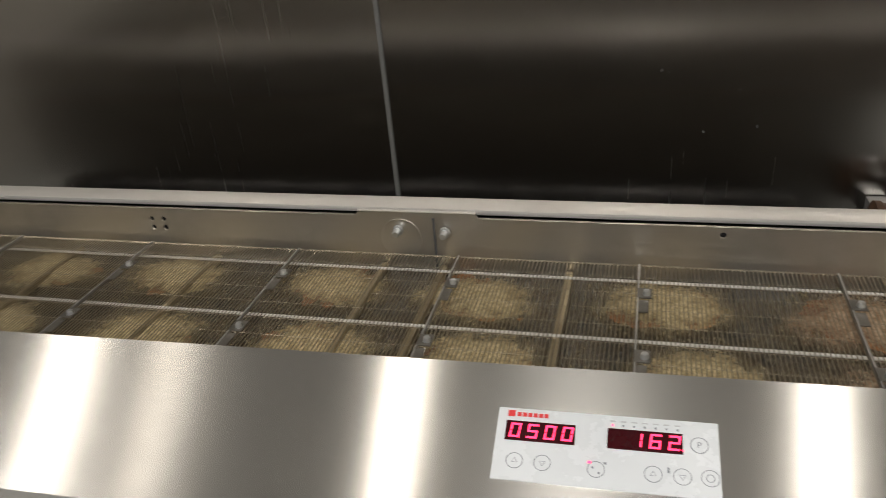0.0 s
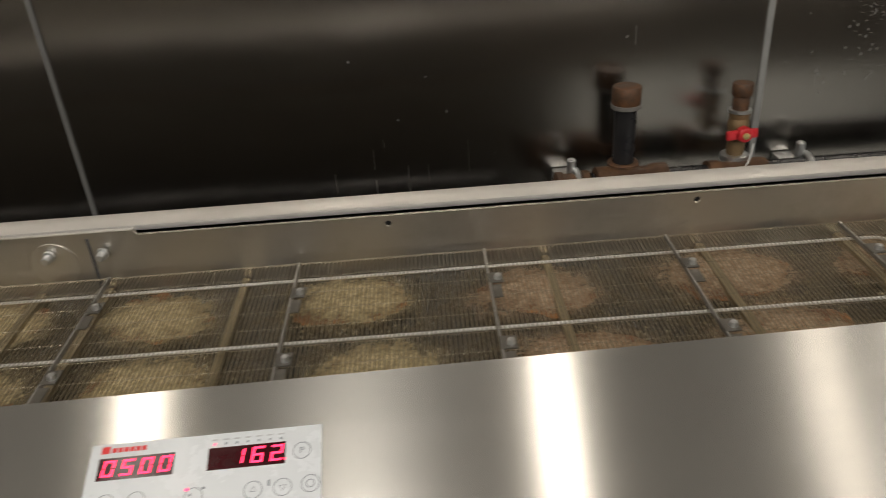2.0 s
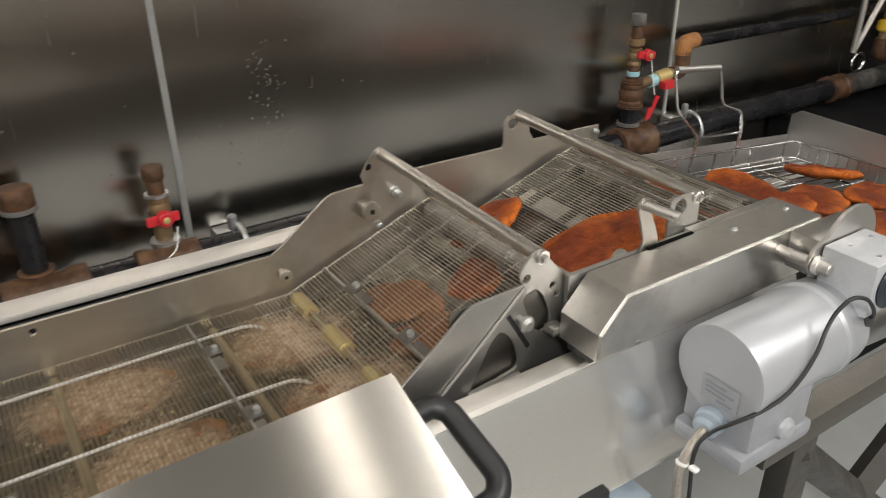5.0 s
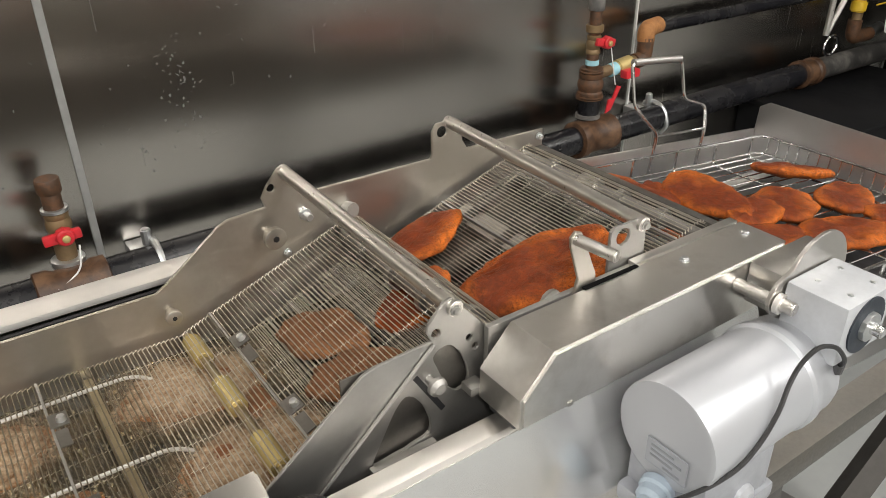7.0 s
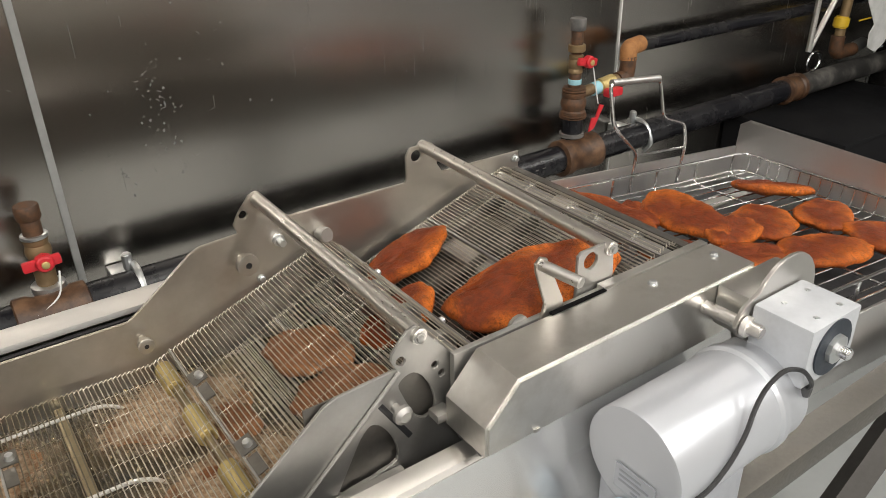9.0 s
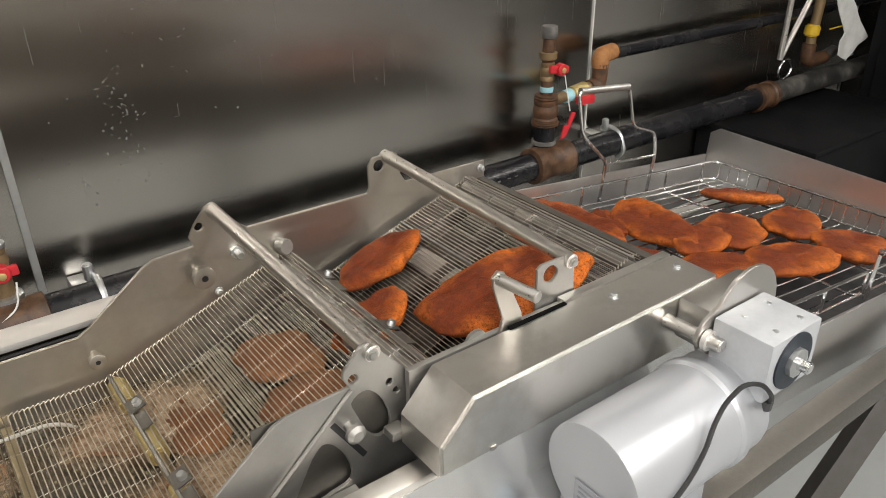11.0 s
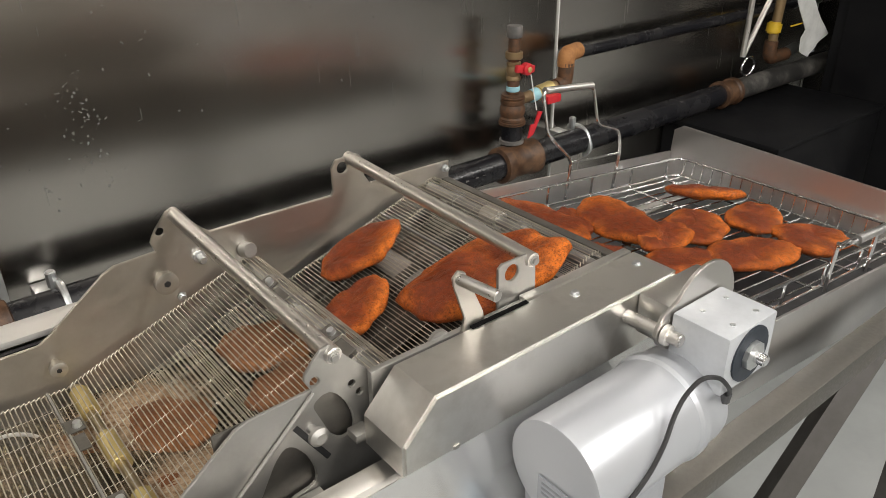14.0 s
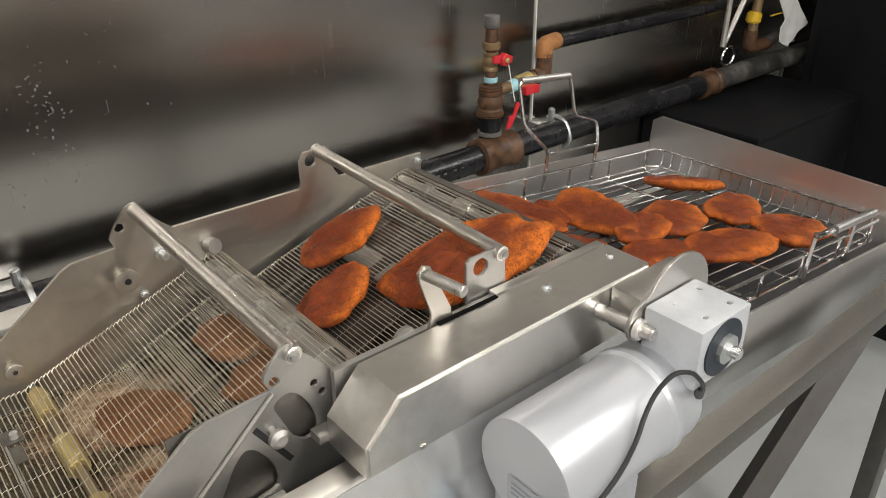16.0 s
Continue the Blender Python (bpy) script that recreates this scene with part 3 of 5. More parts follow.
tag_bm = plate([(2.669, 1.065), (2.750, 1.056), (2.868, 0.948), (2.8215, 0.927), (2.783, 0.9005), (2.7305, 0.920), (2.7305, 0.955), (2.746, 0.973)], "y", 0.335, 0.337)
bmesh.ops.subdivide_edges(tag_bm, edges=tag_bm.edges[:], cuts=4, use_grid_fill=True)
for v in tag_bm.verts:
    v.co.y += 0.007 * noise.noise(Vector((v.co.x * 28, v.co.z * 28, 0))) - 0.006
part("paper_tag", tag_bm, PAPER, cock, "crumpled white paper tag")
for k in range(4):
    part("print_bar", box((2.79, 0.3335, 0.91 + 0.02 * k), (2.825, 0.3345, 0.906 + 0.02 * k)), INK, cock)
part("tie", tube([(2.70, 0.345, 0.985), (2.75, 0.335, 0.99), (2.755, 0.334, 0.995)], 0.002, 6), YELLOW, cock)

cab = thing("black_cabinet", (3.1, 0.02, FLOOR_Z), "tall matt black cabinet beside the outfeed", "cabinet")
part("body", box((2.83, -0.25, FLOOR_Z), (3.45, 0.30, 1.5), 0.006), BLACK_WALL, cab)
# Block added to keep the wall below the pipe and its reflections black.
low = thing("dark_block", (2.57, 0.2, FLOOR_Z), "low matt black block added for the darkness below the pipe", "cabinet")
part("body", box((2.33, 0.13, FLOOR_Z), (2.815, 0.425, 0.80), 0.006), BLACK_WALL, low)
part("top", box((2.325, 0.125, 0.8005), (2.815, 0.425, 0.812), 0.003), BLACK_WALL, low)
part("door", box((2.822, -0.22, FLOOR_Z + 0.1), (2.829, 0.27, 1.70), 0.003), BLACK_WALL, cab)

# ---- fryer vat ----
vat = thing("fryer_vat", (0.3, -0.126, 0.8), "long stainless steel frying vat with folded rims", "fryer")
part("back_rim", box((-1.3, 0.039, 1.001), (1.33, 0.072, 1.008), 0.0025), STEEL_RIM, vat)
part("rear_cover", box((-1.3, 0.064, 0.66), (0.74, 0.074, 0.893), 0.002), REAR_GREY, vat, "dark rear cover")
part("rear_upstand", box((-1.3, 0.064, 0.8935), (0.7395, 0.072, 1.0005)), STEEL_PLATE, vat, "dull steel outer upstand")
part("rear_upstand", box((0.7405, 0.064, 0.8625), (1.33, 0.072, 1.0005)), STEEL_PLATE, vat, "dull steel outer upstand")
# Inner back wall coloured black for the shade in the gap by the rim.
part("back_lining", box((-1.3, 0.034, 0.864), (1.33, 0.038, 0.9995)), BLACK_PLASTIC_AND_GAP, vat)
part("front_rim", plate([(-0.2805, 1.003), (-0.292, 1.003), (-0.2965, 1.0015), (-0.299, 0.998), (-0.296, 0.996), (-0.292, 0.9995), (-0.2805, 0.9995)], "x", 0.70, 1.33), STEEL_BOX, vat, "rounded folded front rim")
part("front_panel", plate([(-0.2965, 0.9975), (-0.2995, 0.9975), (-0.332, 0.892), (-0.336, 0.888), (-0.330, 0.886), (-0.328, 0.892)], "x", 0.60, 1.31), STEEL_PANEL, vat, "pale brushed front panel")
part("panel_flange", box((0.60, -0.329, 0.886), (1.31, -0.300, 0.889), 0.001), STEEL_RIM, vat)
# Inner front wall, its dark grey stands for the unlit gap.
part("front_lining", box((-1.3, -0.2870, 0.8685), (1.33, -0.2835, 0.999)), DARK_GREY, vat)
part("bottom", box((-1.3, -0.30, 0.79), (0.737, 0.063, 0.80)), STEEL_PLATE, vat)
part("step", box((0.733, -0.30, 0.8005), (0.737, 0.063, 0.8635)), STEEL_PLATE, vat)
part("shallow_bottom", box((0.733, -0.30, 0.864), (1.33, 0.0335, 0.868)), STEEL_PLATE, vat, "shallow end of the vat floor")
part("end_wall", box((1.3305, -0.30, 0.864), (1.335, 0.064, 0.99)), STEEL_PLATE, vat)

# ---- oil with foam and bubbles ----
OIL_Z = 0.951
random.seed(8)
bm = bmesh.new()
NX, NY = 240, 30
grid = [[bm.verts.new((-1.25 + 2.35 * i / NX, -0.2515 + 0.2835 * j / NY, OIL_Z + 0.0022 * noise.noise(Vector((i * 0.9, j * 0.85, 1.3))) + 0.001 * noise.noise(Vector((i * 2.3, j * 2.1, 5))))) for j in range(NY + 1)] for i in range(NX + 1)]
for i in range(NX):
    for j in range(NY):
        bm.faces.new((grid[i][j], grid[i + 1][j], grid[i + 1][j + 1], grid[i][j + 1]))
solid("oil", bm, OIL, (0, -0.1, OIL_Z), "dark bubbling frying oil", "oil", kind="structure", smooth=80)

ball = bmesh.new()
bmesh.ops.create_icosphere(ball, subdivisions=1, radius=1.0)
BALL_V = [v.co.copy() for v in ball.verts]
BALL_F = [[v.index for v in f.verts] for f in ball.faces]
ball.free()


def balls(items):
    vs, fs = [], []
    for c, r in items:
        k = len(vs)
        vs += [Vector(c) + r * v for v in BALL_V]
        fs += [[k + i for i in f] for f in BALL_F]
    out = bmesh.new()
    vv = [out.verts.new(v) for v in vs]
    for f in fs:
        out.faces.new([vv[i] for i in f])
    return out


free = [((random.uniform(-0.8, 1.0), random.uniform(-0.25, 0.02), OIL_Z + 0.001), random.uniform(0.0005, 0.0017)) for _ in range(1100)]
solid("oil_bubbles", balls(free), BUBBLE, (0, -0.1, OIL_Z), "small clear bubbles on the oil", "bubbles", kind="stuff", smooth=180)


def cutlet_mesh(length, width, thick, seed, bend=0.0, rings=12, n=48, taper=0.0):
    """An uneven breaded cutlet lying on z = 0, about its own middle."""
    bm = bmesh.new()
    o = Vector((seed * 7.1, seed * 3.3, 0))

    def point(k, u, side):
        a = 2 * math.pi * k / n
        c, s = math.cos(a), math.sin(a)
        r = 1 + 0.22 * noise.noise(o + Vector((c * 0.9, s * 0.9, 0))) + 0.16 * noise.noise(o + Vector((c * 1.9, s * 1.9, 4))) + 0.06 * noise.noise(o + Vector((c * 5, s * 5, 8)))
        x, y = c * r * length / 2 * u, s * r * width / 2 * u * (1 - taper * c)
        edge = max(0.0, 1 - u ** 5.0) ** 0.5
        lump = noise.noise(o + Vector((x * 45, y * 45, 2))) * 0.48 + noise.noise(o + Vector((x * 130, y * 130, 9))) * 0.16
        z = thick * (0.5 + side * (0.5 * edge) * (1 + lump)) + 0.0012 * noise.noise(o + Vector((x * 300, y * 300, 3)))
        return Vector((x, y, z + bend * ((2 * x / length) ** 2 * 0.7 + (2 * y / width) ** 2 * 0.3)))
    lay = bm.verts.layers.float.new("rim")
    for side in (1, -1):
        mid = bm.verts.new(point(0, 0, side))
        last = None
        for i in range(1, rings + 1):
            u = math.sin(i / rings * math.pi / 2)
            ring = [bm.verts.new(point(k, u, side)) for k in range(n)]
            for v in ring:
                v[lay] = u
            for k in range(n):
                if last is None:
                    bm.faces.new((mid, ring[k], ring[(k + 1) % n]))
                else:
                    bm.faces.new((last[k], ring[k], ring[(k + 1) % n], last[(k + 1) % n]))
            last = ring
    bmesh.ops.remove_doubles(bm, verts=bm.verts[:], dist=0.0001)
    return bm


def cutlet(p, turn, length, width, thick, seed, label, material=CUTLET, tilt=0.0, roll=0.0, bend=0.0, taper=0.0, group="cutlets"):
    bm = cutlet_mesh(length, width, thick, seed, bend, taper=taper)
    ob = new("cutlet", mesh_from("cutlet", bm, material, Vector((0, 0, 0)), 80))
    ob.matrix_world = Matrix.Translation(W(p)) @ pose(0, 0, 0, roll, tilt, turn)
    return tagged(ob, label, "cutlet", group)


SPEED = 0.0068
# cutlets frying under the upper belt, each with the froth that it gives off


def froth(x, y, length, width, height, seed, full):
    """An uneven low mound of fine froth that breaks up towards its edge."""
    bm = bmesh.new()
    o = Vector((seed * 5.7, seed * 2.9, 1))
    rings, n = 22, 60
    lay = bm.verts.layers.float.new("thickness")
    mid, last = bm.verts.new((x, y, OIL_Z + height)), None
    mid[lay] = full
    for i in range(1, rings + 1):
        u = i / rings
        ring = []
        for k in range(n):
            a = 2 * math.pi * k / n
            r = u * (1 + 0.30 * noise.noise(o + Vector((math.cos(a) * 1.3, math.sin(a) * 1.3, 0))))
            px, py = x + r * length / 2 * math.cos(a), y + r * width / 2 * math.sin(a)
            q = Vector((px, py, 0))
            z = 0.0012 + height * (1 - u ** 1.6) + 0.0022 * noise.noise(q * 60 + o) * (1 - u) + 0.0012 * noise.noise(q * 190 + o)
            ring.append(bm.verts.new((px, min(py, 0.028), OIL_Z + z)))
            ring[-1][lay] = full * (1 - u ** 1.5) - 0.25 * u
        for k in range(n):
            if last is None:
                bm.faces.new((mid, ring[k], ring[(k + 1) % n]))
            else:
                bm.faces.new((last[k], ring[k], ring[(k + 1) % n], last[(k + 1) % n]))
        last = ring
    return bm


random.seed(21)
k = 0
for lane, (ly, shift) in enumerate(((-0.058, 0.0), (-0.170, 0.022))):
    for i in range(-5, 5):
        x = 0.108 + 0.181 * i + shift + random.uniform(-0.012, 0.012)
        y = ly + random.uniform(-0.008, 0.008)
        k += 1
        done = min(max((x - 0.2) / 0.45, 0), 1)
        c = cutlet((x, y, OIL_Z - 0.0095 + 0.0019 * done), random.uniform(-25, 25), random.uniform(0.11, 0.135), random.uniform(0.075, 0.09), 0.011, 30 + k, "half-submerged breaded cutlet frying in bubbling oil", CUTLET_WET, group="frying cutlets")
        KEYED.append((c, c.matrix_world.copy(), 1))
        f = solid("foam", froth(x, y, 0.165 + 0.02 * done, 0.112 + 0.012 * done, 0.0048, k, 0.90), FOAM_TAN if done > 0.45 else FOAM, (x, y, OIL_Z), "pale frothing foam over a frying cutlet" if done < 0.5 else "thin broken froth over a frying cutlet", "foam", kind="stuff", smooth=180)
        KEYED.append((f, f.matrix_basis.copy(), 1))
        items = []
        for _ in range(int(160 + 160 * done)):
            a, rr = random.uniform(0, 2 * math.pi), random.uniform(0, 1.2) ** 0.7
            items.append(((x + rr * 0.08 * math.cos(a), min(y + rr * 0.058 * math.sin(a), 0.02), OIL_Z + 0.0030 * max(0.0, 1 - rr) * (1 - 0.5 * done) + random.uniform(-0.0005, 0.0012)), random.uniform(0.0005, 0.0015 + 0.0006 * done)))
        g = solid("bubbles", balls(items), BUBBLE, (x, y, OIL_Z), "clear bubbles round a frying cutlet", "bubbles", kind="stuff", smooth=180)
        KEYED.append((g, g.matrix_basis.copy(), 1))

# ---- conveyor frame ----
frame_ob = thing("conveyor_frame", (0.9, -0.126, 0.93), "stainless steel conveyor side plates with cross rods", "conveyor")
back_outline = [(-0.95, 0.93), (-0.95, 1.0165), (-0.05, 1.0165), (-0.045, 1.0215), (0.088, 1.0215), (0.092, 1.0165), (0.876, 1.0165), (0.886, 1.0225), (0.938, 1.0625), (0.948, 1.067), (0.985, 1.069), (0.982, 1.078), (0.985, 1.084), (1.000, 1.103), (1.006, 1.104),
                (1.030, 1.078), (1.036, 1.073), (1.166, 1.072), (1.1685, 1.077), (1.1685, 1.100), (1.174, 1.108), (1.199, 1.109), (1.2035, 1.106), (1.207, 1.083), (1.213, 1.0735), (1.319, 1.072), (1.319, 1.04), (1.20, 0.975), (0.93, 0.93)]
holes = [(0.342, 1.007, 0.0032), (0.655, 1.0075, 0.0032), (0.992, 1.086, 0.004), (1.181, 1.098, 0.0062)]
holes += [(-0.3165 + dx, 0.990 + dz, 0.0031) for dx in (0, 0.0165) for dz in (0, 0.0115)]
part("side_plate", plate(back_outline, "y", 0.0, 0.003, 0.0006, None, holes), STEEL_PLATE, frame_ob, "tall folded back plate")
front_outline = [(0.60, 0.90), (0.60, 0.99), (0.860, 1.000), (0.868, 1.0055), (0.938, 1.0605), (0.9476, 1.0635), (0.993, 1.0655), (0.989, 1.074), (0.990, 1.079), (1.003, 1.0925), (1.0095, 1.094), (1.034, 1.066), (1.05, 1.045), (1.10, 1.047), (1.16, 1.058), (1.1598, 1.0965), (1.164, 1.0995), (1.196, 1.0995), (1.1995, 1.0965), (1.2017, 1.062), (1.30, 1.062), (1.30, 1.03), (1.2, 0.975), (0.93, 0.92)]
WINDOW_LOW = [(0.940, 0.980), (0.962, 1.021), (0.970, 1.029), (0.9768, 1.0258), (0.985, 1.0145), (0.9906, 0.9992), (0.9906, 0.9863), (0.969, 0.982)]
WINDOW_HIGH = [(0.9931, 1.0515), (0.999, 1.0565), (1.0069, 1.0575), (1.0135, 1.0515), (1.0190, 1.0425), (1.0232, 1.031), (1.0240, 1.0172), (1.014, 1.013), (1.005, 1.021)]
part("side_plate", plate(front_outline, "y", -0.255, -0.252, 0.0006, None, [(0.9966, 1.0704, 0.0036), (1.0245, 1.0558, 0.0028), (1.0300, 1.0464, 0.0028), (1.1742, 1.0888, 0.0072)], (rounded(WINDOW_LOW), rounded(WINDOW_HIGH))), DULL_STEEL, frame_ob, "folded front plate")
for x, z, zf in ((1.007, 1.098, 1.0865), (1.191, 1.106, 1.0945)):
    r = part("cross_rod", rod((x, 0.006, z), (x + (0.003 if x > 1.1 else 0.004), -0.259, zf), 0.0062, 14, bevel=0.001), STEEL_ROD, frame_ob, "round satin cross rod")
    part("end_screw", bolt((x + 0.003, -0.259, zf), (0, -1, 0), 0.0030, 0.003), DULL_STEEL, r)
# A thin paler disc paints the soft rounded haze on the back plate.
disc_outline = [(0.002 + 0.024 * math.cos(math.radians(q)), 0.989 + 0.024 * math.sin(math.radians(q))) for q in range(0, 360, 15)]
part("joint_plate", plate(disc_outline, "y", -0.0012, 0.0, 0.0), STEEL_BOX, frame_ob, "thin pale disc standing for a soft haze of light on the plate")
part("lip_strip", box((-0.046, -0.0008, 1.0216), (0.089, 0.0038, 1.0228), 0.0003), STEEL_RIM, frame_ob, "pale capping strip on the joint")
part("joint_strip", box((0.040, -0.0012, 0.95), (0.0425, 0.0, 1.0155)), DARK_GREY, frame_ob)
for x, z in ((0.0, 1.0), (0.054, 0.9995)):
    part("bolt", bolt((x, -0.002, z), (0, -1, 0), 0.0042, 0.012), ZINC, frame_ob, "hexagon bolt")
for x, z, r, h in ((0.985, 1.043, 0.0105, 0.016), (0.884, 0.996, 0.0072, 0.015)):
    part("spacer", lathe([(r * 0.55, 0), (r * 0.55, h * 0.6), (r, h * 0.62), (r, h * 0.97), (r * 0.9, h)], (x, 0, z), (0, -1, 0), 18), STEEL_PLATE, frame_ob, "round spacer with a socket screw")
    part("socket", rod((x, -h, z), (x, -h - 0.0006, z), r * 0.3, 6), BLACK_PLASTIC_AND_GAP, frame_ob)
part("bolt", bolt((1.022, 0, 1.052), (0, -1, 0), 0.004, 0.012), ZINC, frame_ob)
part("bolt", bolt((1.0, -0.001, 1.018), (0, -1, 0), 0.003, 0.004), ZINC, frame_ob)
part("bolt", bolt((1.312, -0.001, 1.065), (0, -1, 0), 0.003, 0.006), ZINC, frame_ob)
part("end_screw", lathe([(0.0035, 0), (0.0035, 0.008), (0.0075, 0.009), (0.0072, 0.012), (0.004, 0.0145)], (0.990, -0.255, 1.035), (0, -1, 0), 18), DULL_STEEL, frame_ob, "large round-headed clamping screw")


def slot(points, r):
    bm = tube(points, r, 8, None, 0.006)
    for v in bm.verts:
        v.co.y = -0.2552 + (v.co.y + 0.2552) * 0.12
    return part("slot", bm, BLACK_PLASTIC_AND_GAP, frame_ob, "dark slot in the plate")


slot([(0.9785, -0.2552, 1.0415), (1.0015, -0.2552, 1.0035)], 0.0022)
# Added sheet, toned dark for the shade that shows through the cut-outs.
part("inner_guard", box((0.925, -0.2500, 0.955), (1.034, -0.2485, 1.060), 0.0005), BEAM_STEEL, frame_ob, "dark sheet standing for the shade behind the cut-outs")
part("window_lip", box((0.938, -0.262, 0.9795), (0.9915, -0.2556, 0.9825), 0.0008), DULL_STEEL, frame_ob)
part("ridge", tube([(0.994, -0.2565, 1.0635), (0.919, -0.2565, 0.996), (0.88, -0.2565, 0.961)], 0.0015, 6), DULL_STEEL, frame_ob, "folded ridge")
part("tab", box((1.017, -0.268, 1.014), (1.030, -0.2555, 1.021), 0.001), DULL_STEEL, frame_ob)
for y in (-0.030, -0.136, -0.23):
    part("guide_rod", tube([(-0.95, y, 0.966), (0.80, y, 0.966), (0.835, y, 0.965), (0.852, y, 0.955), (0.86, y, 0.938)], 0.0017, 8, None, 0.02), STEEL_RIM, frame_ob, "bright long guide rod")
for x in (-0.62, -0.43, -0.235, -0.02, 0.05, 0.19, 0.50, 0.66, 0.805):
    part("cross_bar", box((x - 0.0042, -0.25, 0.948), (x + 0.0042, -0.002, 0.9585), 0.002), OILY_BAR, frame_ob, "oily cross bar under the belt")
sh = part("brass_shaft", rod((0.894, -0.003, 0.966), (0.894, -0.249, 0.966), 0.0042, 12), OILY_BAR, frame_ob, "oily shaft with brass sleeves")
for y0, y1 in ((-0.012, -0.048), (-0.085, -0.125), (-0.165, -0.205)):
    part("brass_sleeve", rod((0.894, y0, 0.966), (0.894, y1, 0.966), 0.0085, 14, bevel=0.001), BRASS, sh)
HUB = (1.0645, 1.0206)
dr = part("upper_roller", rod((HUB[0], -0.004, HUB[1]), (HUB[0], -0.248, HUB[1]), 0.0108, 18), DULL_STEEL, frame_ob, "thick drive shaft of the upper belt")
part("shaft_knob", lathe([(0.005, 0), (0.0078, 0.001), (0.0078, 0.010), (0.007, 0.012)], (HUB[0] + 0.001, 0.0, HUB[1] + 0.024), (0.2, -1, 0.2), 16), DULL_STEEL, frame_ob)
for y in (-0.05, -0.10, -0.15, -0.20):
    part("sprocket", rod((HUB[0], y - 0.004, HUB[1]), (HUB[0], y + 0.004, HUB[1]), 0.0165, 12), DULL_STEEL, dr)
END = (1.2890, 1.0489)
er = part("end_roller", rod((END[0], -0.004, END[1]), (END[0], -0.248, END[1]), 0.0062, 16), DULL_STEEL, frame_ob, "discharge roller")
for y in (-0.05, -0.10, -0.15, -0.20):
    part("sprocket", rod((END[0], y - (0.018 if y == -0.10 else 0.004), END[1]), (END[0], y + 0.004, END[1]), 0.0100, 16), STEEL_ROD if y == -0.10 else DULL_STEEL, er)

part("end_blade", box((1.3032, -0.247, 1.040), (1.3130, -0.006, 1.0565), 0.0008), BEAM_STEEL, frame_ob, "dark discharge blade")

# ---- wire belts ----
PITCH, LINKS = 0.0040, (-0.0085, -0.034, -0.064, -0.093, -0.121, -0.150, -0.178, -0.207, -0.240)


def rung(bm_v, bm_f, x, z, ang):
    """One cross wire with its links to the next, at a place along the belt."""
    ca, sa = math.cos(ang), math.sin(ang)

    def stick(p, q, r):
        p, q = Vector(p), Vector(q)
        d = (q - p).normalized()
        u = d.cross(Vector((0.3, 0.2, 0.9))).normalized()
        w = d.cross(u)
        k0 = len(bm_v)
        for c in (p, q):
            for i in range(5):
                o = c + r * (math.cos(i * 1.2566) * u + math.sin(i * 1.2566) * w)
                bm_v.append(Vector((x + o.x * ca - o.z * sa, o.y, z + o.x * sa + o.z * ca)))
        for i in range(5):
            bm_f.append((k0 + i, k0 + (i + 1) % 5, k0 + 5 + (i + 1) % 5, k0 + 5 + i))
    stick((0, LINKS[0], 0), (0, LINKS[-1], 0), 0.00052)
    for y in LINKS:
        stick((0, y - 0.0009, 0.0001), (PITCH + 0.0004, y + 0.0009, 0.0001), 0.00021)
    for y in (LINKS[0], LINKS[-1]):
        stick((0, y - 0.0022, 0.0), (PITCH, y + 0.0008, 0.0008), 0.0005)


def mesh_of(vs, fs):
    bm = bmesh.new()
    vv = [bm.verts.new(v) for v in vs]
    for f in fs:
        bm.faces.new([vv[i] for i in f])
    return bm


def run_of(place, s0, s1):
    vs, fs = [], []
    for i in range(int(round((s1 - s0) / PITCH))):
        rung(vs, fs, *place(s0 + i * PITCH))
    return mesh_of(vs, fs)


RISE = radians(20.7)
FOOT, FLAT_Z = 0.885, 0.9725
TOP_X = 1.058
RUN = (TOP_X - FOOT) / math.cos(RISE)
RADIUS, END_RADIUS = 0.0185, 0.0125


def upper(s):
    """The upper run of the hold-down belt: flat, then up the slope, then round its drive shaft."""
    if s < FOOT:
        return s, FLAT_Z, 0.0
    if s < FOOT + RUN:
        return FOOT + (s - FOOT) * math.cos(RISE), FLAT_Z + (s - FOOT) * math.sin(RISE), RISE
    a = (s - FOOT - RUN) / RADIUS
    cx, cz = TOP_X + RADIUS * math.sin(RISE), FLAT_Z + RUN * math.sin(RISE) - RADIUS * math.cos(RISE)
    if a < 3.1:
        t = RISE - a
        return cx - RADIUS * math.sin(t), cz + RADIUS * math.cos(t), t
    l = s - FOOT - RUN - 3.1 * RADIUS
    t = RISE - 3.1
    return cx - RADIUS * math.sin(t) + l * math.cos(t), cz + RADIUS * math.cos(t) + l * math.sin(t), t


SLOPE = radians(18.6)
LOW_X, LOW_Z, PROD_END = 0.84, 0.911, 1.285


def lower(s):
    """The product belt: up the slope and over the discharge roller."""
    l = s - LOW_X
    run = (PROD_END - LOW_X) / math.cos(SLOPE)
    if l < run:
        return LOW_X + l * math.cos(SLOPE), LOW_Z + l * math.sin(SLOPE), SLOPE
    a = (l - run) / END_RADIUS
    cx, cz = PROD_END + END_RADIUS * math.sin(SLOPE), LOW_Z + run * math.sin(SLOPE) - END_RADIUS * math.cos(SLOPE)
    if a < 3.1:
        t = SLOPE - a
        return cx - END_RADIUS * math.sin(t), cz + END_RADIUS * math.cos(t), t
    l = l - run - 3.1 * END_RADIUS
    t = SLOPE - 3.1
    return cx - END_RADIUS * math.sin(t) + l * math.cos(t), cz + END_RADIUS * math.cos(t) + l * math.sin(t), t


TRAVEL = SPEED * 16
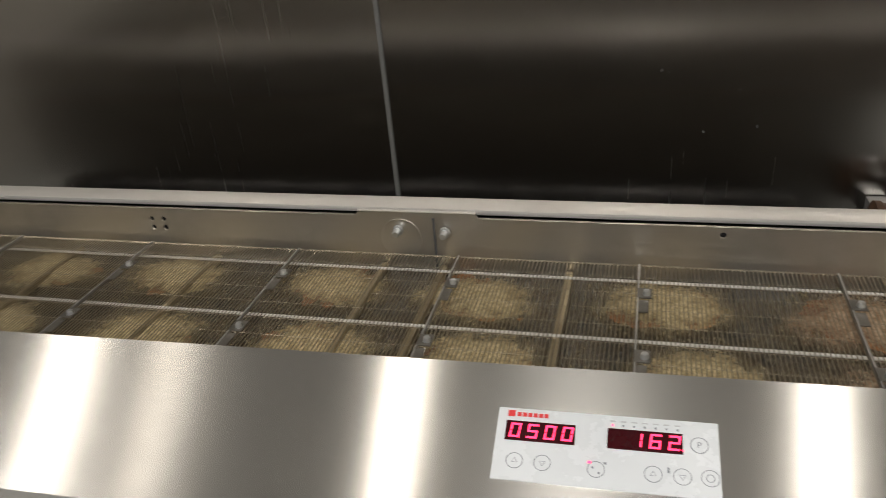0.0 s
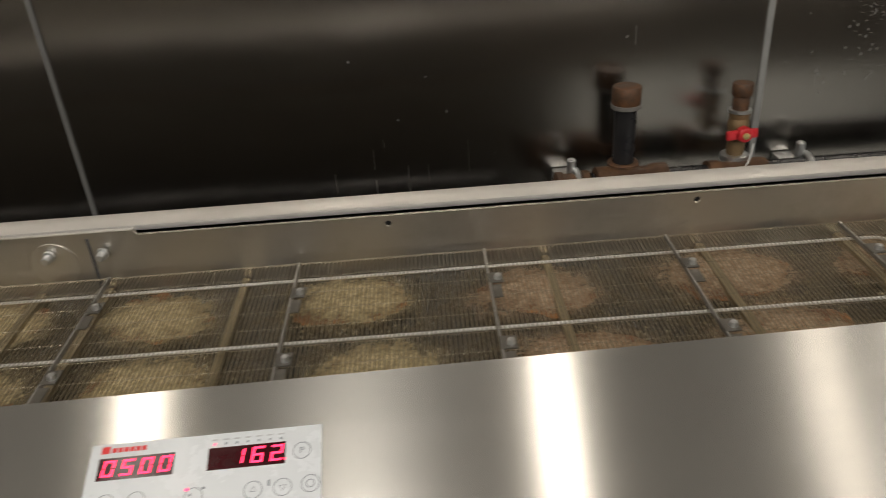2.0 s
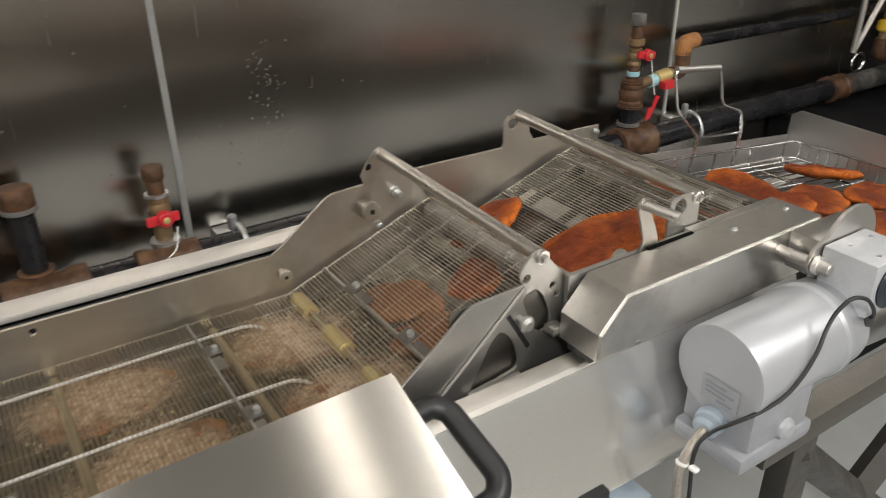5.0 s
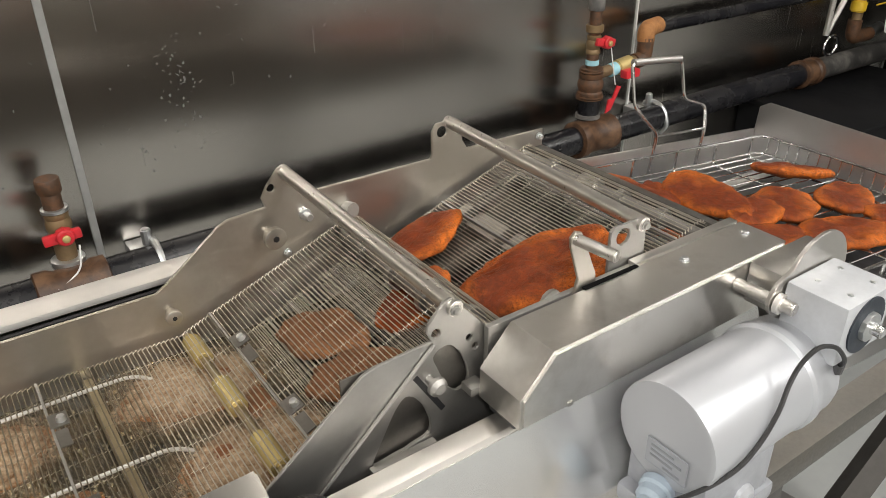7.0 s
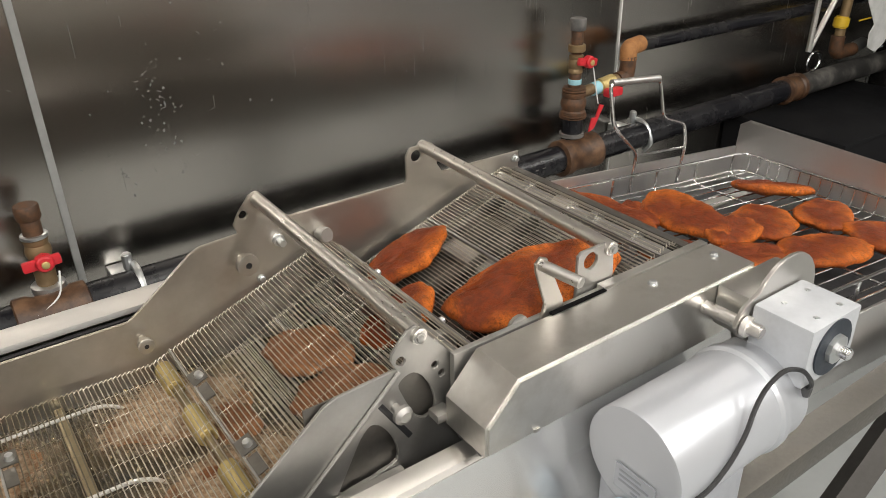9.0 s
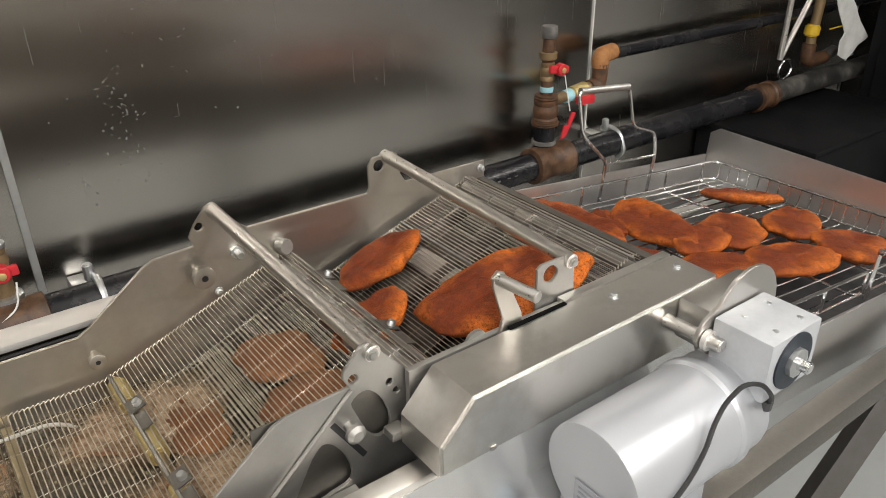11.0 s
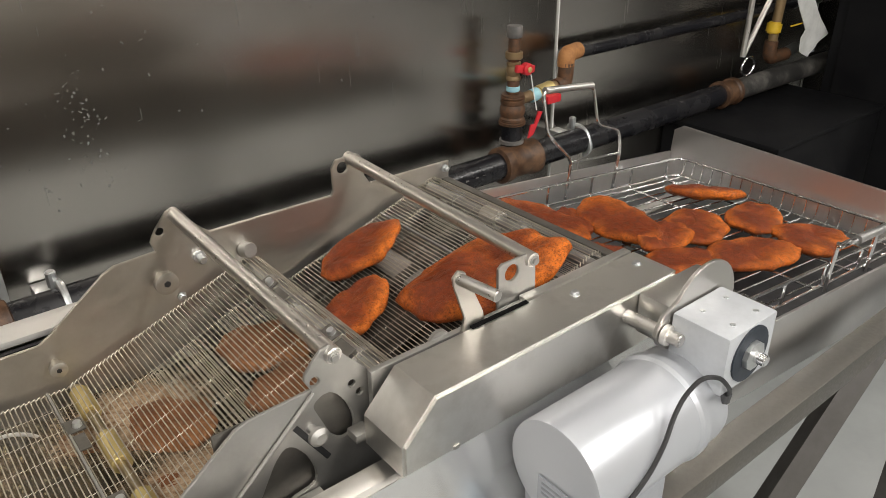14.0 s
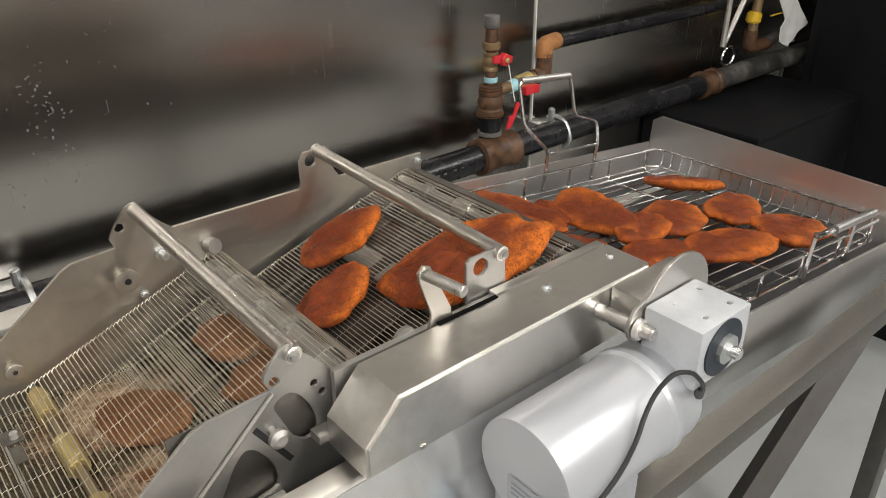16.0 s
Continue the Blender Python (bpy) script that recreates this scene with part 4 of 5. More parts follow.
BELT_BASE = (0.5, -0.126, FLAT_Z)
belt = thing("hold_down_belt", BELT_BASE, "fine steel wire hold-down belt with cross strips", "conveyor belt")
prod = thing("product_belt", (1.15, -0.126, 1.0), "fine steel wire belt rising out of the oil", "conveyor belt")


def slide(ob, direction, sign):
    KEYED.append((ob, ob.matrix_basis.copy(), ("slide", direction, sign)))


def follow(parent, name, mesh, place, s, sign):
    ob = new(name, mesh)
    ob.parent = parent
    BASES[ob.name] = BASES[parent.name]
    KEYED.append((ob, None, ("path", place, s, sign, BASES[parent.name])))
    return ob


flat = part("belt_run", run_of(upper, -1.0, FOOT - 0.001), WIRE_OILY_SHADED, belt, "oil-wet flat run of fine wire, toned darker for its weaker light")
slide(flat, (1, 0, 0), -1)
S_TOP = FOOT + RUN
n_corner = int(TRAVEL / PITCH) + 1
flat_end = -1.0 + int(round((FOOT - 0.001 + 1.0) / PITCH)) * PITCH
slope_run = part("belt_run", run_of(upper, flat_end + n_corner * PITCH, S_TOP - 0.002), WIRE, belt)
slide(slope_run, (math.cos(RISE), 0, math.sin(RISE)), -1)
slope_end = flat_end + n_corner * PITCH + int(round((S_TOP - 0.002 - flat_end - n_corner * PITCH) / PITCH)) * PITCH
vs, fs = [], []
rung(vs, fs, 0, 0, 0)
RUNG = mesh_from("rung", mesh_of(vs, fs), WIRE, Vector((0, 0, 0)), 60)
for i in range(n_corner):
    follow(belt, "rung", RUNG, upper, flat_end + i * PITCH, -1)
for i in range(n_corner + 56):
    follow(belt, "rung", RUNG, upper, slope_end + i * PITCH, -1)

FL = box((-0.0009, -0.246, -0.002), (0.0009, -0.008, 0.0024))
STRIP = mesh_from("cross_strip", FL, DULL_STEEL, Vector((0, 0, 0)), 30)
CLIP = mesh_from("clip", box((0.001, -0.034, 0.0010), (0.010, -0.013, 0.0024), 0.0005, box((-0.001, -0.009, 0.0012), (0.013, 0.009, 0.0026), 0.0006)), BEAM_STEEL, Vector((0, 0, 0)), 30)
BOLT = mesh_from("clip_bolt", lathe([(0.0038, 0), (0.0036, 0.002), (0.003, 0.0042), (0.001, 0.0048)], (0.008, 0, 0.0026), (0, 0, 1), 14), ZINC, Vector((0, 0, 0)), 30)


def cross_strip(parent, place, s, sign, clips=(-0.066, -0.170)):
    st = follow(parent, "cross_strip", STRIP, place, s, sign)
    for y in clips:
        c = new("clip", CLIP)
        c.parent = st
        c.location = (0, UNIT * y, 0)
        b = new("clip_bolt", BOLT)
        b.parent = st
        b.location = (0, UNIT * (y - 0.002), 0)


for s in (-0.70, -0.51, -0.318, -0.122, 0.069, 0.262, 0.450, 0.636, 0.815, 0.966, 1.158, 1.262):
    cross_strip(belt, upper, s, -1)

PROD_TOP = LOW_X + (PROD_END - LOW_X) / math.cos(SLOPE)
start = LOW_X - 0.05
n_run = int((PROD_TOP - TRAVEL - start) / PITCH)
climb = part("belt_run", run_of(lower, start, start + n_run * PITCH), WIRE, prod)
slide(climb, (math.cos(SLOPE), 0, math.sin(SLOPE)), 1)
for i in range(n_corner + 10):
    follow(prod, "rung", RUNG, lower, start + (n_run + i) * PITCH, 1)
for s in (0.93, 1.145, 1.235, PROD_TOP + 0.01):
    cross_strip(prod, lower, s, 1, (-0.045, -0.125, -0.205) if s < 1.1 else ())
bed = thing("belt_support", (1.15, -0.126, 0.95), "oily plate and bars carrying the rising belt, darkened for the shade beneath it", "belt support")
m = Matrix.Translation((1.07, 0, 0.975)) @ pose(0, 0, 0, 0, -18.6, 0)
part("plate", box((-0.16, -0.248, -0.018), (0.21, -0.006, -0.014), 0, None, m), OILY_SHADED, bed)
for y in (-0.03, -0.09, -0.16, -0.22):
    part("slide_bar", box((-0.16, y - 0.005, -0.0135), (0.205, y + 0.005, -0.002), 0.001, None, m), OILY_SHADED, bed, "flat slide bar")
for x, mt in ((0.02, DARK_GREY), (0.13, DULL_STEEL)):
    part("cross_bar", box((x - 0.012, -0.246, -0.013), (x + 0.012, -0.008, -0.006), 0.001, None, m), mt, bed)

# cutlets riding up the product belt


def on_belt(x, y, lift=0.001):
    return x, y, LOW_Z + (x - LOW_X) * math.tan(SLOPE) + lift


for i, (x, y, turn, l, w, sd, lb) in enumerate(((1.0790, -0.051, 6, 0.092, 0.056, 3, "orange-brown breaded cutlet on the rising belt"), (1.119, -0.188, -23, 0.156, 0.086, 5, "large orange-brown breaded cutlet on the rising belt"),
                                                (1.024, -0.117, 20, 0.076, 0.054, 7, "small round breaded cutlet coming out from under the upper belt"), (0.951, -0.081, -60, 0.095, 0.055, 9, "breaded cutlet under the wire hold-down belt"),
                                                (0.945, -0.148, -45, 0.090, 0.055, 11, "breaded cutlet under the wire hold-down belt"), (0.852, -0.0895, -49, 0.100, 0.055, 13, "breaded cutlet under the wire hold-down belt"))):
    c = cutlet(on_belt(x, y), turn, l, w, 0.017 if i != 1 else 0.022, sd, lb, CUTLET if i < 3 else CUTLET_MID, tilt=0, bend=0.002)
    c.matrix_world = Matrix.Translation(W(on_belt(x, y))) @ pose(0, 0, 0, 0, -18.6, 0) @ pose(0, 0, 0, 0, 0, turn)
    KEYED.append((c, c.matrix_world.copy(), 2))

# ---- sloped control console ----
def skewed(bm):
    """The console stands a little askew to the conveyor."""
    for v in bm.verts:
        v.co.y += 0.028 * (v.co.x - 0.84)
    return bm


console = thing("control_console", (0.0, -0.35, 0.86), "long brushed stainless steel control console with a sloping lid", "control console")
profile = [(-0.293, 1.062), (-0.409, 1.0195), (-0.409, 0.998), (-0.405, 0.998), (-0.405, 1.0165), (-0.295, 1.0565), (-0.295, 1.03), (-0.293, 1.03)]
part("lid", skewed(plate(profile, "x", -1.2, 0.850, 0.0012)), STEEL_COVER, console, "brushed sloping lid")
part("lid_end", skewed(plate([(-0.294, 1.058), (-0.407, 1.0165), (-0.407, 0.998), (-0.294, 0.998)], "x", 0.846, 0.849)), STEEL_COVER, console)
part("body", skewed(box((-1.2, -0.402, 0.865), (0.8545, -0.313, 0.993), 0.002)), STEEL_BOX, console)
part("body_flange", skewed(box((-1.2, -0.407, 0.989), (0.8555, -0.30, 0.9945), 0.0015)), STEEL_RIM, console)
part("handle", skewed(tube([(0.843, -0.313, 1.035), (0.868, -0.314, 1.039), (0.876, -0.322, 1.037), (0.880, -0.375, 1.018), (0.872, -0.385, 1.012), (0.843, -0.386, 1.008)], 0.0085, 12, None, 0.014)), BLACK_PLASTIC_AND_GAP, console, "black plastic bow handle")
part("warning_disc", skewed(rod((0.8435, -0.4035, 0.9725), (0.8435, -0.4015, 0.9725), 0.0110, 24)), RED_PAINT, console, "round red and white sticker")
part("disc_mark", skewed(box((0.837, -0.4042, 0.9702), (0.850, -0.4036, 0.9745), 0, None, Matrix.Translation((0.8435, 0, 0.9725)) @ pose(0, 0, 0, 0, 35, 0) @ Matrix.Translation((-0.8435, 0, -0.9725)))), PAPER, console)
ys = part("warning_label", skewed(box((0.790, -0.4035, 0.926), (0.8515, -0.4015, 0.953))), YELLOW, console, "yellow warning sticker")
for kk in range(4):
    part("print_bar", skewed(box((0.803, -0.4042, 0.930 + 0.005 * kk), (0.846, -0.4036, 0.9325 + 0.005 * kk))), INK, ys)

# control panel, in the plane of the lid: u to the right, v down the slope
NORMAL = Vector((0, -0.3437, 0.9391))
DOWN = Vector((0, -0.9391, -0.3437))
LID = Matrix(((0.9996, -0.028, 0, 0.1795), (0.028, -DOWN.y, NORMAL.y, -0.3430), (0, -DOWN.z, NORMAL.z, 1.0506), (0, 0, 0, 1)))
PW, PH = 0.1335, 0.0490


def on_lid(u0, v0, u1, v1, h0, h1, bevel=0.0, shear=0.0):
    b = box((u0, -v1, h0), (u1, -v0, h1), bevel)
    if shear:
        for v in b.verts:
            v.co.x += shear * (v.co.y + v0)
    b.transform(LID)
    return b


panel = part("control_panel", on_lid(0, 0, PW, PH, 0.0, 0.0012, 0.0004), PANEL_WHITE, console, "white membrane control panel with two red digital displays")
SEG = {"0": "abcdef", "5": "afgcd", "1": "bc", "6": "afgedc", "2": "abged"}


def display(u0, v0, w, h, text):
    win = part("display", on_lid(u0, v0, u0 + w, v0 + h, 0.0012, 0.0016), WINDOW_DARK, panel, "dark red display window with glowing digits")
    dw = w / 4
    for i, ch in enumerate(text):
        x0, x1 = u0 + dw * i + dw * 0.22, u0 + dw * i + dw * 0.82
        y0, y1 = v0 + h * 0.13, v0 + h * 0.85
        ym, t = (y0 + y1) / 2, 0.0012
        bars = {"a": (x0, y0, x1, y0 + t), "d": (x0, y1 - t, x1, y1), "g": (x0, ym - t / 2, x1, ym + t / 2), "f": (x0, y0 + t * 0.5, x0 + t, ym - t * 0.3), "e": (x0, ym + t * 0.3, x0 + t, y1 - t * 0.5), "b": (x1 - t, y0 + t * 0.5, x1, ym - t * 0.3), "c": (x1 - t, ym + t * 0.3, x1, y1 - t * 0.5)}
        for s in SEG.get(ch, ""):
            a = bars[s]
            q = box((a[0], -a[3], 0.0016), (a[2], -a[1], 0.0019))
            for v in q.verts:
                v.co.x += 0.12 * (v.co.y + y1)
            q.transform(LID)
            part("digit_segment", q, LED, panel, "glowing red display segment")
    return win


DW, DH, DV = 0.0432, 0.0135, 0.0092
display(0.0058, DV, DW, DH, "0500")
d2 = display(0.0685, DV, DW + 0.001, DH, " 162")
part("point", on_lid(0.1122, DV + DH * 0.78, 0.1131, DV + DH * 0.85, 0.0016, 0.0019), LED, panel)
part("mark", on_lid(0.0062, 0.0018, 0.0108, 0.0062, 0.0012, 0.0015), INK_RED, panel, "small red maker's mark")
for i in range(6):
    part("mark_bar", on_lid(0.0122 + 0.0034 * i, 0.0030, 0.0148 + 0.0034 * i, 0.0058, 0.0012, 0.0015), INK_RED, panel)
for i in range(7):
    u = 0.0715 + 0.0064 * i
    part("indicator", on_lid(u - 0.0006, 0.0062, u + 0.0006, 0.0074, 0.0012, 0.0015), LED if i == 0 else INK, panel)
    part("print_bar", on_lid(u - 0.0017, 0.0036, u + 0.0017, 0.0044, 0.0012, 0.0015), painted("pale_ink", (0.4, 0.41, 0.42), 0.6), panel)


def ring_on_lid(u, v, r, t=0.0005, sides=24):
    bm = bmesh.new()
    ins, outs = [], []
    for i in range(sides):
        a = 2 * math.pi * i / sides + math.pi / 2
        ins.append(bm.verts.new((u + (r - t) * math.cos(a), -v + (r - t) * math.sin(a), 0.0014)))
        outs.append(bm.verts.new((u + r * math.cos(a), -v + r * math.sin(a), 0.0014)))
    for i in range(sides):
        bm.faces.new((ins[i], ins[(i + 1) % sides], outs[(i + 1) % sides], outs[i]))
    bm.transform(LID)
    return bm


for u, v, icon in ((0.0135, 0.0362, 1), (0.0305, 0.0362, -1), (0.0625, 0.0372, 2), (0.0955, 0.0368, 1), (0.112, 0.0368, -1), (0.1205, 0.0158, 0), (0.1275, 0.0362, 3)):
    if icon == 0:
        u = 0.1222
    key = ring_on_lid(u, v, 0.0053)
    if icon in (1, -1):
        tri = ring_on_lid(u, v, 0.0023, 0.0006, 3)
        if icon < 0:
            c = LID @ Vector((u, -v, 0.0014))
            tri.transform(Matrix.Translation(c) @ Matrix.Rotation(math.pi, 4, NORMAL) @ Matrix.Translation(-c))
        key = join(key, tri)
    if icon == 3:
        key = join(key, ring_on_lid(u, v, 0.0026, 0.0005, 10))
    if icon == 2:
        for du, dv in ((-0.002, -0.001), (0.0018, 0.0022)):
            key = join(key, on_lid(u + du - 0.0007, v + dv - 0.0006, u + du + 0.0007, v + dv + 0.0006, 0.0013, 0.0016))
    part("button", key, INK, panel, "printed round key")
part("lit_dot", on_lid(0.0575, 0.0322, 0.0595, 0.0336, 0.0012, 0.0016), LED, panel)
part("dot", on_lid(0.0668, 0.0322, 0.0686, 0.0334, 0.0012, 0.0016), INK, panel)
part("dot", on_lid(0.1036, 0.0318, 0.1048, 0.0352, 0.0012, 0.0016), INK, panel)
letter = bpy.data.curves.new("letter", "FONT")
letter.body, letter.size, letter.align_x, letter.align_y = "P", 0.0055 * UNIT, "CENTER", "CENTER"
letter.materials.append(INK)
lo = new("letter", letter)
lo.parent = panel
lo.matrix_basis = Matrix.Translation(W(LID @ Vector((0.1222, -0.0158, 0.0014))) - W(BASES[panel.name])) @ LID.to_3x3().to_4x4()

# ---- drive cover, lever, gear motor ----
cover = thing("drive_cover", (1.18, -0.29, 1.0), "folded stainless steel drive cover beside the conveyor", "machine cover")
side = [(1.0245, 1.0115), (1.0245, 1.0365), (1.052, 1.0655), (1.309, 1.067), (1.309, 1.0115)]
cb = plate(side, "y", -0.3138, -0.2655, 0.0022)
part("body", cb, COVER_STEEL, cover)
part("slot", box((1.122, -0.2692, 1.0655), (1.1795, -0.2656, 1.0673)), SLOT_BLACK, cover, "dark slot in the cover")
part("rear_top", box((1.181, -0.2653, 1.058), (1.309, -0.2565, 1.0669), 0.001), COVER_STEEL, cover)
for x in (1.219, 1.296):
    part("screw", bolt((x - 0.002, -0.283, 1.0662), (0, 0, 1), 0.003, 0.003), ZINC, cover, "cross-head screw")
part("tab", box((1.066, -0.3150, 1.0135), (1.071, -0.3138, 1.0165)), DULL_STEEL, cover)
part("base", box((1.03, -0.300, 1.0005), (1.30, -0.272, 1.0110), 0.001), DARK_GREY, cover, "dark base under the cover")
part("rear_box", box((1.2575, -0.3450, 1.03), (1.335, -0.3140, 1.0665), 0.003), COVER_STEEL, cover)
lever = thing("release_lever", (1.12, -0.265, 1.05), "bent steel release lever with a round pin", "lever")
lev = plate([(1.098, 1.045), (1.113, 1.055), (1.118, 1.075), (1.108, 1.105), (1.107, 1.112), (1.112, 1.1165), (1.118, 1.114), (1.124, 1.10), (1.136, 1.074), (1.139, 1.055), (1.13, 1.04), (1.11, 1.035)], "y", -0.265, -0.262, 0.0005)
part("arm", lev, STEEL_PLATE, lever)
part("pin", rod((1.1125, -0.262, 1.110), (1.120, -0.298, 1.108), 0.0046, 14, bevel=0.0008), STEEL_ROD, lever)
part("pivot", lathe([(0.0095, 0), (0.0095, 0.003), (0.005, 0.004)], (1.10, -0.257, 1.058), (0, 1, 0), 16), DULL_STEEL, lever)
part("inner_rail", box((1.036, -0.262, 1.030), (1.19, -0.2565, 1.0630), 0.001), DULL_STEEL, lever)

MY, MZ, MR = -0.3605, 0.9915, 0.0428
gm = thing("gear_motor", (1.2, MY, 0.95), "silver-painted electric gear motor with a worm gearbox", "motor")
part("gearbox", box((1.2525, -0.3995, 1.016), (1.3165, -0.3500, 1.067), 0.0025), GEAR_PAINT, gm, "square silver gearbox housing")
for x in (1.272, 1.303):
    for y in (-0.389, -0.363):
        part("screw_hole", rod((x, y, 1.066), (x, y, 1.0676), 0.0022, 10), ZINC, gm)
SX, SZ = 1.2835, 1.0425
part("seal", lathe([(0.0235, 0), (0.0235, 0.0015), (0.012, 0.0018)], (SX, -0.3995, SZ), (0, -1, 0), 24), painted("dark_blue_seal", (0.016, 0.022, 0.032), 0.5), gm, "dark round shaft seal")
part("circlip", lathe([(0.012, 0), (0.012, 0.004), (0.008, 0.0045)], (SX, -0.401, SZ), (0, -1, 0), 10), ZINC, gm)
part("shaft", rod((SX, -0.398, SZ), (SX, -0.4140, SZ), 0.0048, 16, bevel=0.001), CHROME, gm, "bright output shaft")
prof = [(MR * 0.90, 0), (MR * 0.985, 0.0015), (MR, 0.004), (MR, 0.112), (MR * 1.05, 0.115), (MR * 1.05, 0.122), (MR * 0.985, 0.126), (MR * 0.985, 0.144), (MR * 0.95, 0.150), (MR * 0.6, 0.152)]
part("motor_body", lathe(prof, (1.117, MY, MZ), (1, 0, 0), 48), MOTOR_PAINT, gm, "smooth silver motor housing")
tb = part("terminal_box", box((1.120, MY - 0.038, 0.928), (1.200, MY + 0.030, 0.990), 0.004), BOX_GREY, gm, "grey terminal box under the motor")
part("box_lid", box((1.109, MY - 0.0415, 0.914), (1.207, MY + 0.030, 0.931), 0.005), BOX_GREY, tb, "cast lid")
part("box_screw", lathe([(0.011, 0), (0.010, 0.004), (0.006, 0.007)], (1.168, MY - 0.037, 0.937), (0, -1, 0), 14), MOTOR_PAINT, tb, "round cast boss")
part("cable_gland", lathe([(0.0135, 0), (0.0135, 0.006), (0.0115, 0.008), (0.0115, 0.014), (0.008, 0.0175)], (1.118, MY - 0.002, 0.946), (-1, -0.25, -0.15), 14), BLUE_GREY, tb, "blue-grey cable gland")
lab = part("type_plate", box((1.1152, MY - 0.024, 0.964), (1.1162, MY + 0.012, 0.986)), BOX_GREY, gm, "printed type plate")
for kk in range(4):
    part("print_bar", box((1.1148, MY - 0.019 + (0.007 if kk % 2 else 0), 0.967 + 0.0045 * kk), (1.11525, MY + (0.008 if kk else -0.004), 0.9688 + 0.0045 * kk)), INK, lab)
arm = thing("torque_arm", (1.28, -0.347, 1.04), "half-round steel torque plate holding the gearbox", "bracket")
disc = [(1.240, 1.042), (1.236, 1.050), (1.238, 1.058), (1.244, 1.066)]
disc += [(1.2975 + 0.042 * math.cos(math.radians(a)), 1.052 + 0.042 * math.sin(math.radians(a))) for a in range(150, -40, -12)] + [(1.325, 1.02), (1.27, 1.02)]
part("plate", plate(disc, "y", -0.349, -0.3455, 0.0006), STEEL_BOX, arm)
part("stay", rod((1.2445, -0.3135, 1.0500), (1.2480, -0.3640, 1.0495), 0.0055, 16, bevel=0.001), STEEL_ROD, arm, "round steel stay")
part("eye", lathe([(0.0085, 0), (0.0085, 0.004)], (1.2468, -0.3495, 1.0496), (0.07, -1, 0), 16), STEEL_RIM, arm)
cable = [(1.262, -0.3985, 1.012), (1.258, -0.4040, 1.021), (1.250, -0.4060, 1.031), (1.2390, -0.4040, 1.0440), (1.2240, -0.3985, 1.0480), (1.2085, -0.3960, 1.0370), (1.1950, -0.3985, 1.0260), (1.1830, -0.4030, 1.0150), (1.1665, -0.4055, 0.9995), (1.1440, -0.4060, 0.985), (1.120, -0.401, 0.977), (1.104, -0.390, 0.966), (1.098, -0.378, 0.953), (1.087, -0.374, 0.944), (1.083, -0.374, 0.925), (1.090, -0.373, 0.881), (1.10, -0.37, 0.6), (1.10, -0.37, 0.3)]
cb_ob = thing("motor_cable", (1.2, -0.40, 0.9), "thin black cable lying over the motor", "cable")
part("sheath", tube(cable, 0.0018, 8, None, 0.02), BLACK_PLASTIC_AND_GAP, cb_ob)
part("plug", rod((1.262, -0.3985, 1.008), (1.2615, -0.3995, 1.016), 0.0042, 10), DARK_GREY, cb_ob)
hose = thing("braided_hose", (1.08, -0.39, 0.8), "clear braided hose hanging from the terminal box", "hose")
part("hose", tube([(1.104, MY - 0.006, 0.945), (1.092, MY - 0.007, 0.940), (1.0826, MY - 0.008, 0.931), (1.0755, MY - 0.008, 0.915), (1.078, MY - 0.008, 0.884), (1.083, MY - 0.006, 0.5)], 0.0042, 10, None, 0.02), metal("braid", (0.36, 0.33, 0.29), 0.4, 0.8, spot_scale=160.0, metallic=0.5), hose)
part("tie", lathe([(0.0056, 0), (0.0056, 0.0022)], (1.0775, MY - 0.008, 0.921), (0.3, 0, 1), 10), PAPER, hose, "white cable tie")
part("tie_tail", box((1.078, MY - 0.022, 0.9195), (1.084, MY - 0.014, 0.9225), 0.001), PAPER, hose)
sw = thing("limit_switch", (1.01, -0.33, 0.85), "grey switch block with a dark slot under the vat", "switch")
part("block", box((0.990, -0.352, 0.822), (1.034, -0.316, 0.856), 0.004), BLUE_GREY, sw)
part("slot", box((0.997, -0.3535, 0.832), (1.028, -0.3515, 0.839)), BLACK_PLASTIC_AND_GAP, sw)
for kk in range(5):
    part("rib", box((0.997 + 0.0065 * kk, -0.3535, 0.823), (1.0, -0.3515, 0.829), 0.0005) if kk == 0 else box((0.997 + 0.0065 * kk, -0.3535, 0.823), (1.0 + 0.0065 * kk, -0.3515, 0.829), 0.0005), BLUE_GREY, sw)
part("bracket", box((0.962, -0.34, 0.845), (0.992, -0.31, 0.876), 0.003), BLACK_PLASTIC_AND_GAP, sw)
part("conduit", tube([(0.975, -0.325, 0.85), (0.97, -0.33, 0.79), (0.985, -0.33, 0.6), (0.985, -0.32, 0.3)], 0.006, 8, None, 0.03), BLACK_PLASTIC_AND_GAP, sw)
sw.location += UNIT * Vector((0.036, 0.0, 0.020))
under = thing("burner_box", (0.6, -0.12, FLOOR_Z), "dark equipment cabinet under the vat", "cabinet")
part("body", box((-1.2, -0.29, FLOOR_Z), (0.735, 0.06, 0.785), 0.005), DARK_GREY, under)

# ---- outfeed tray with wire basket ----
TX, TZ = 1.31, 0.953
FALL = 5.95


def T(u, y, h):
    a = radians(FALL)
    return TX + u * math.cos(a) + h * math.sin(a), y, TZ - u * math.sin(a) + h * math.cos(a)


TM = Matrix.Translation((TX, 0, TZ)) @ pose(0, 0, 0, 0, FALL, 0)
tray = thing("outfeed_tray", (1.6, -0.11, 0.86), "sloping stainless steel outfeed tray", "tray")
part("back_wall", box((-0.02, 0.083, -0.05), (0.558, 0.087, 0.034), 0.001, None, TM), STEEL_TRAY, tray)
part("front_wall", box((0.015, -0.318, -0.075), (0.62, -0.314, 0.0085), 0.001, None, TM), STEEL_TRAY, tray)
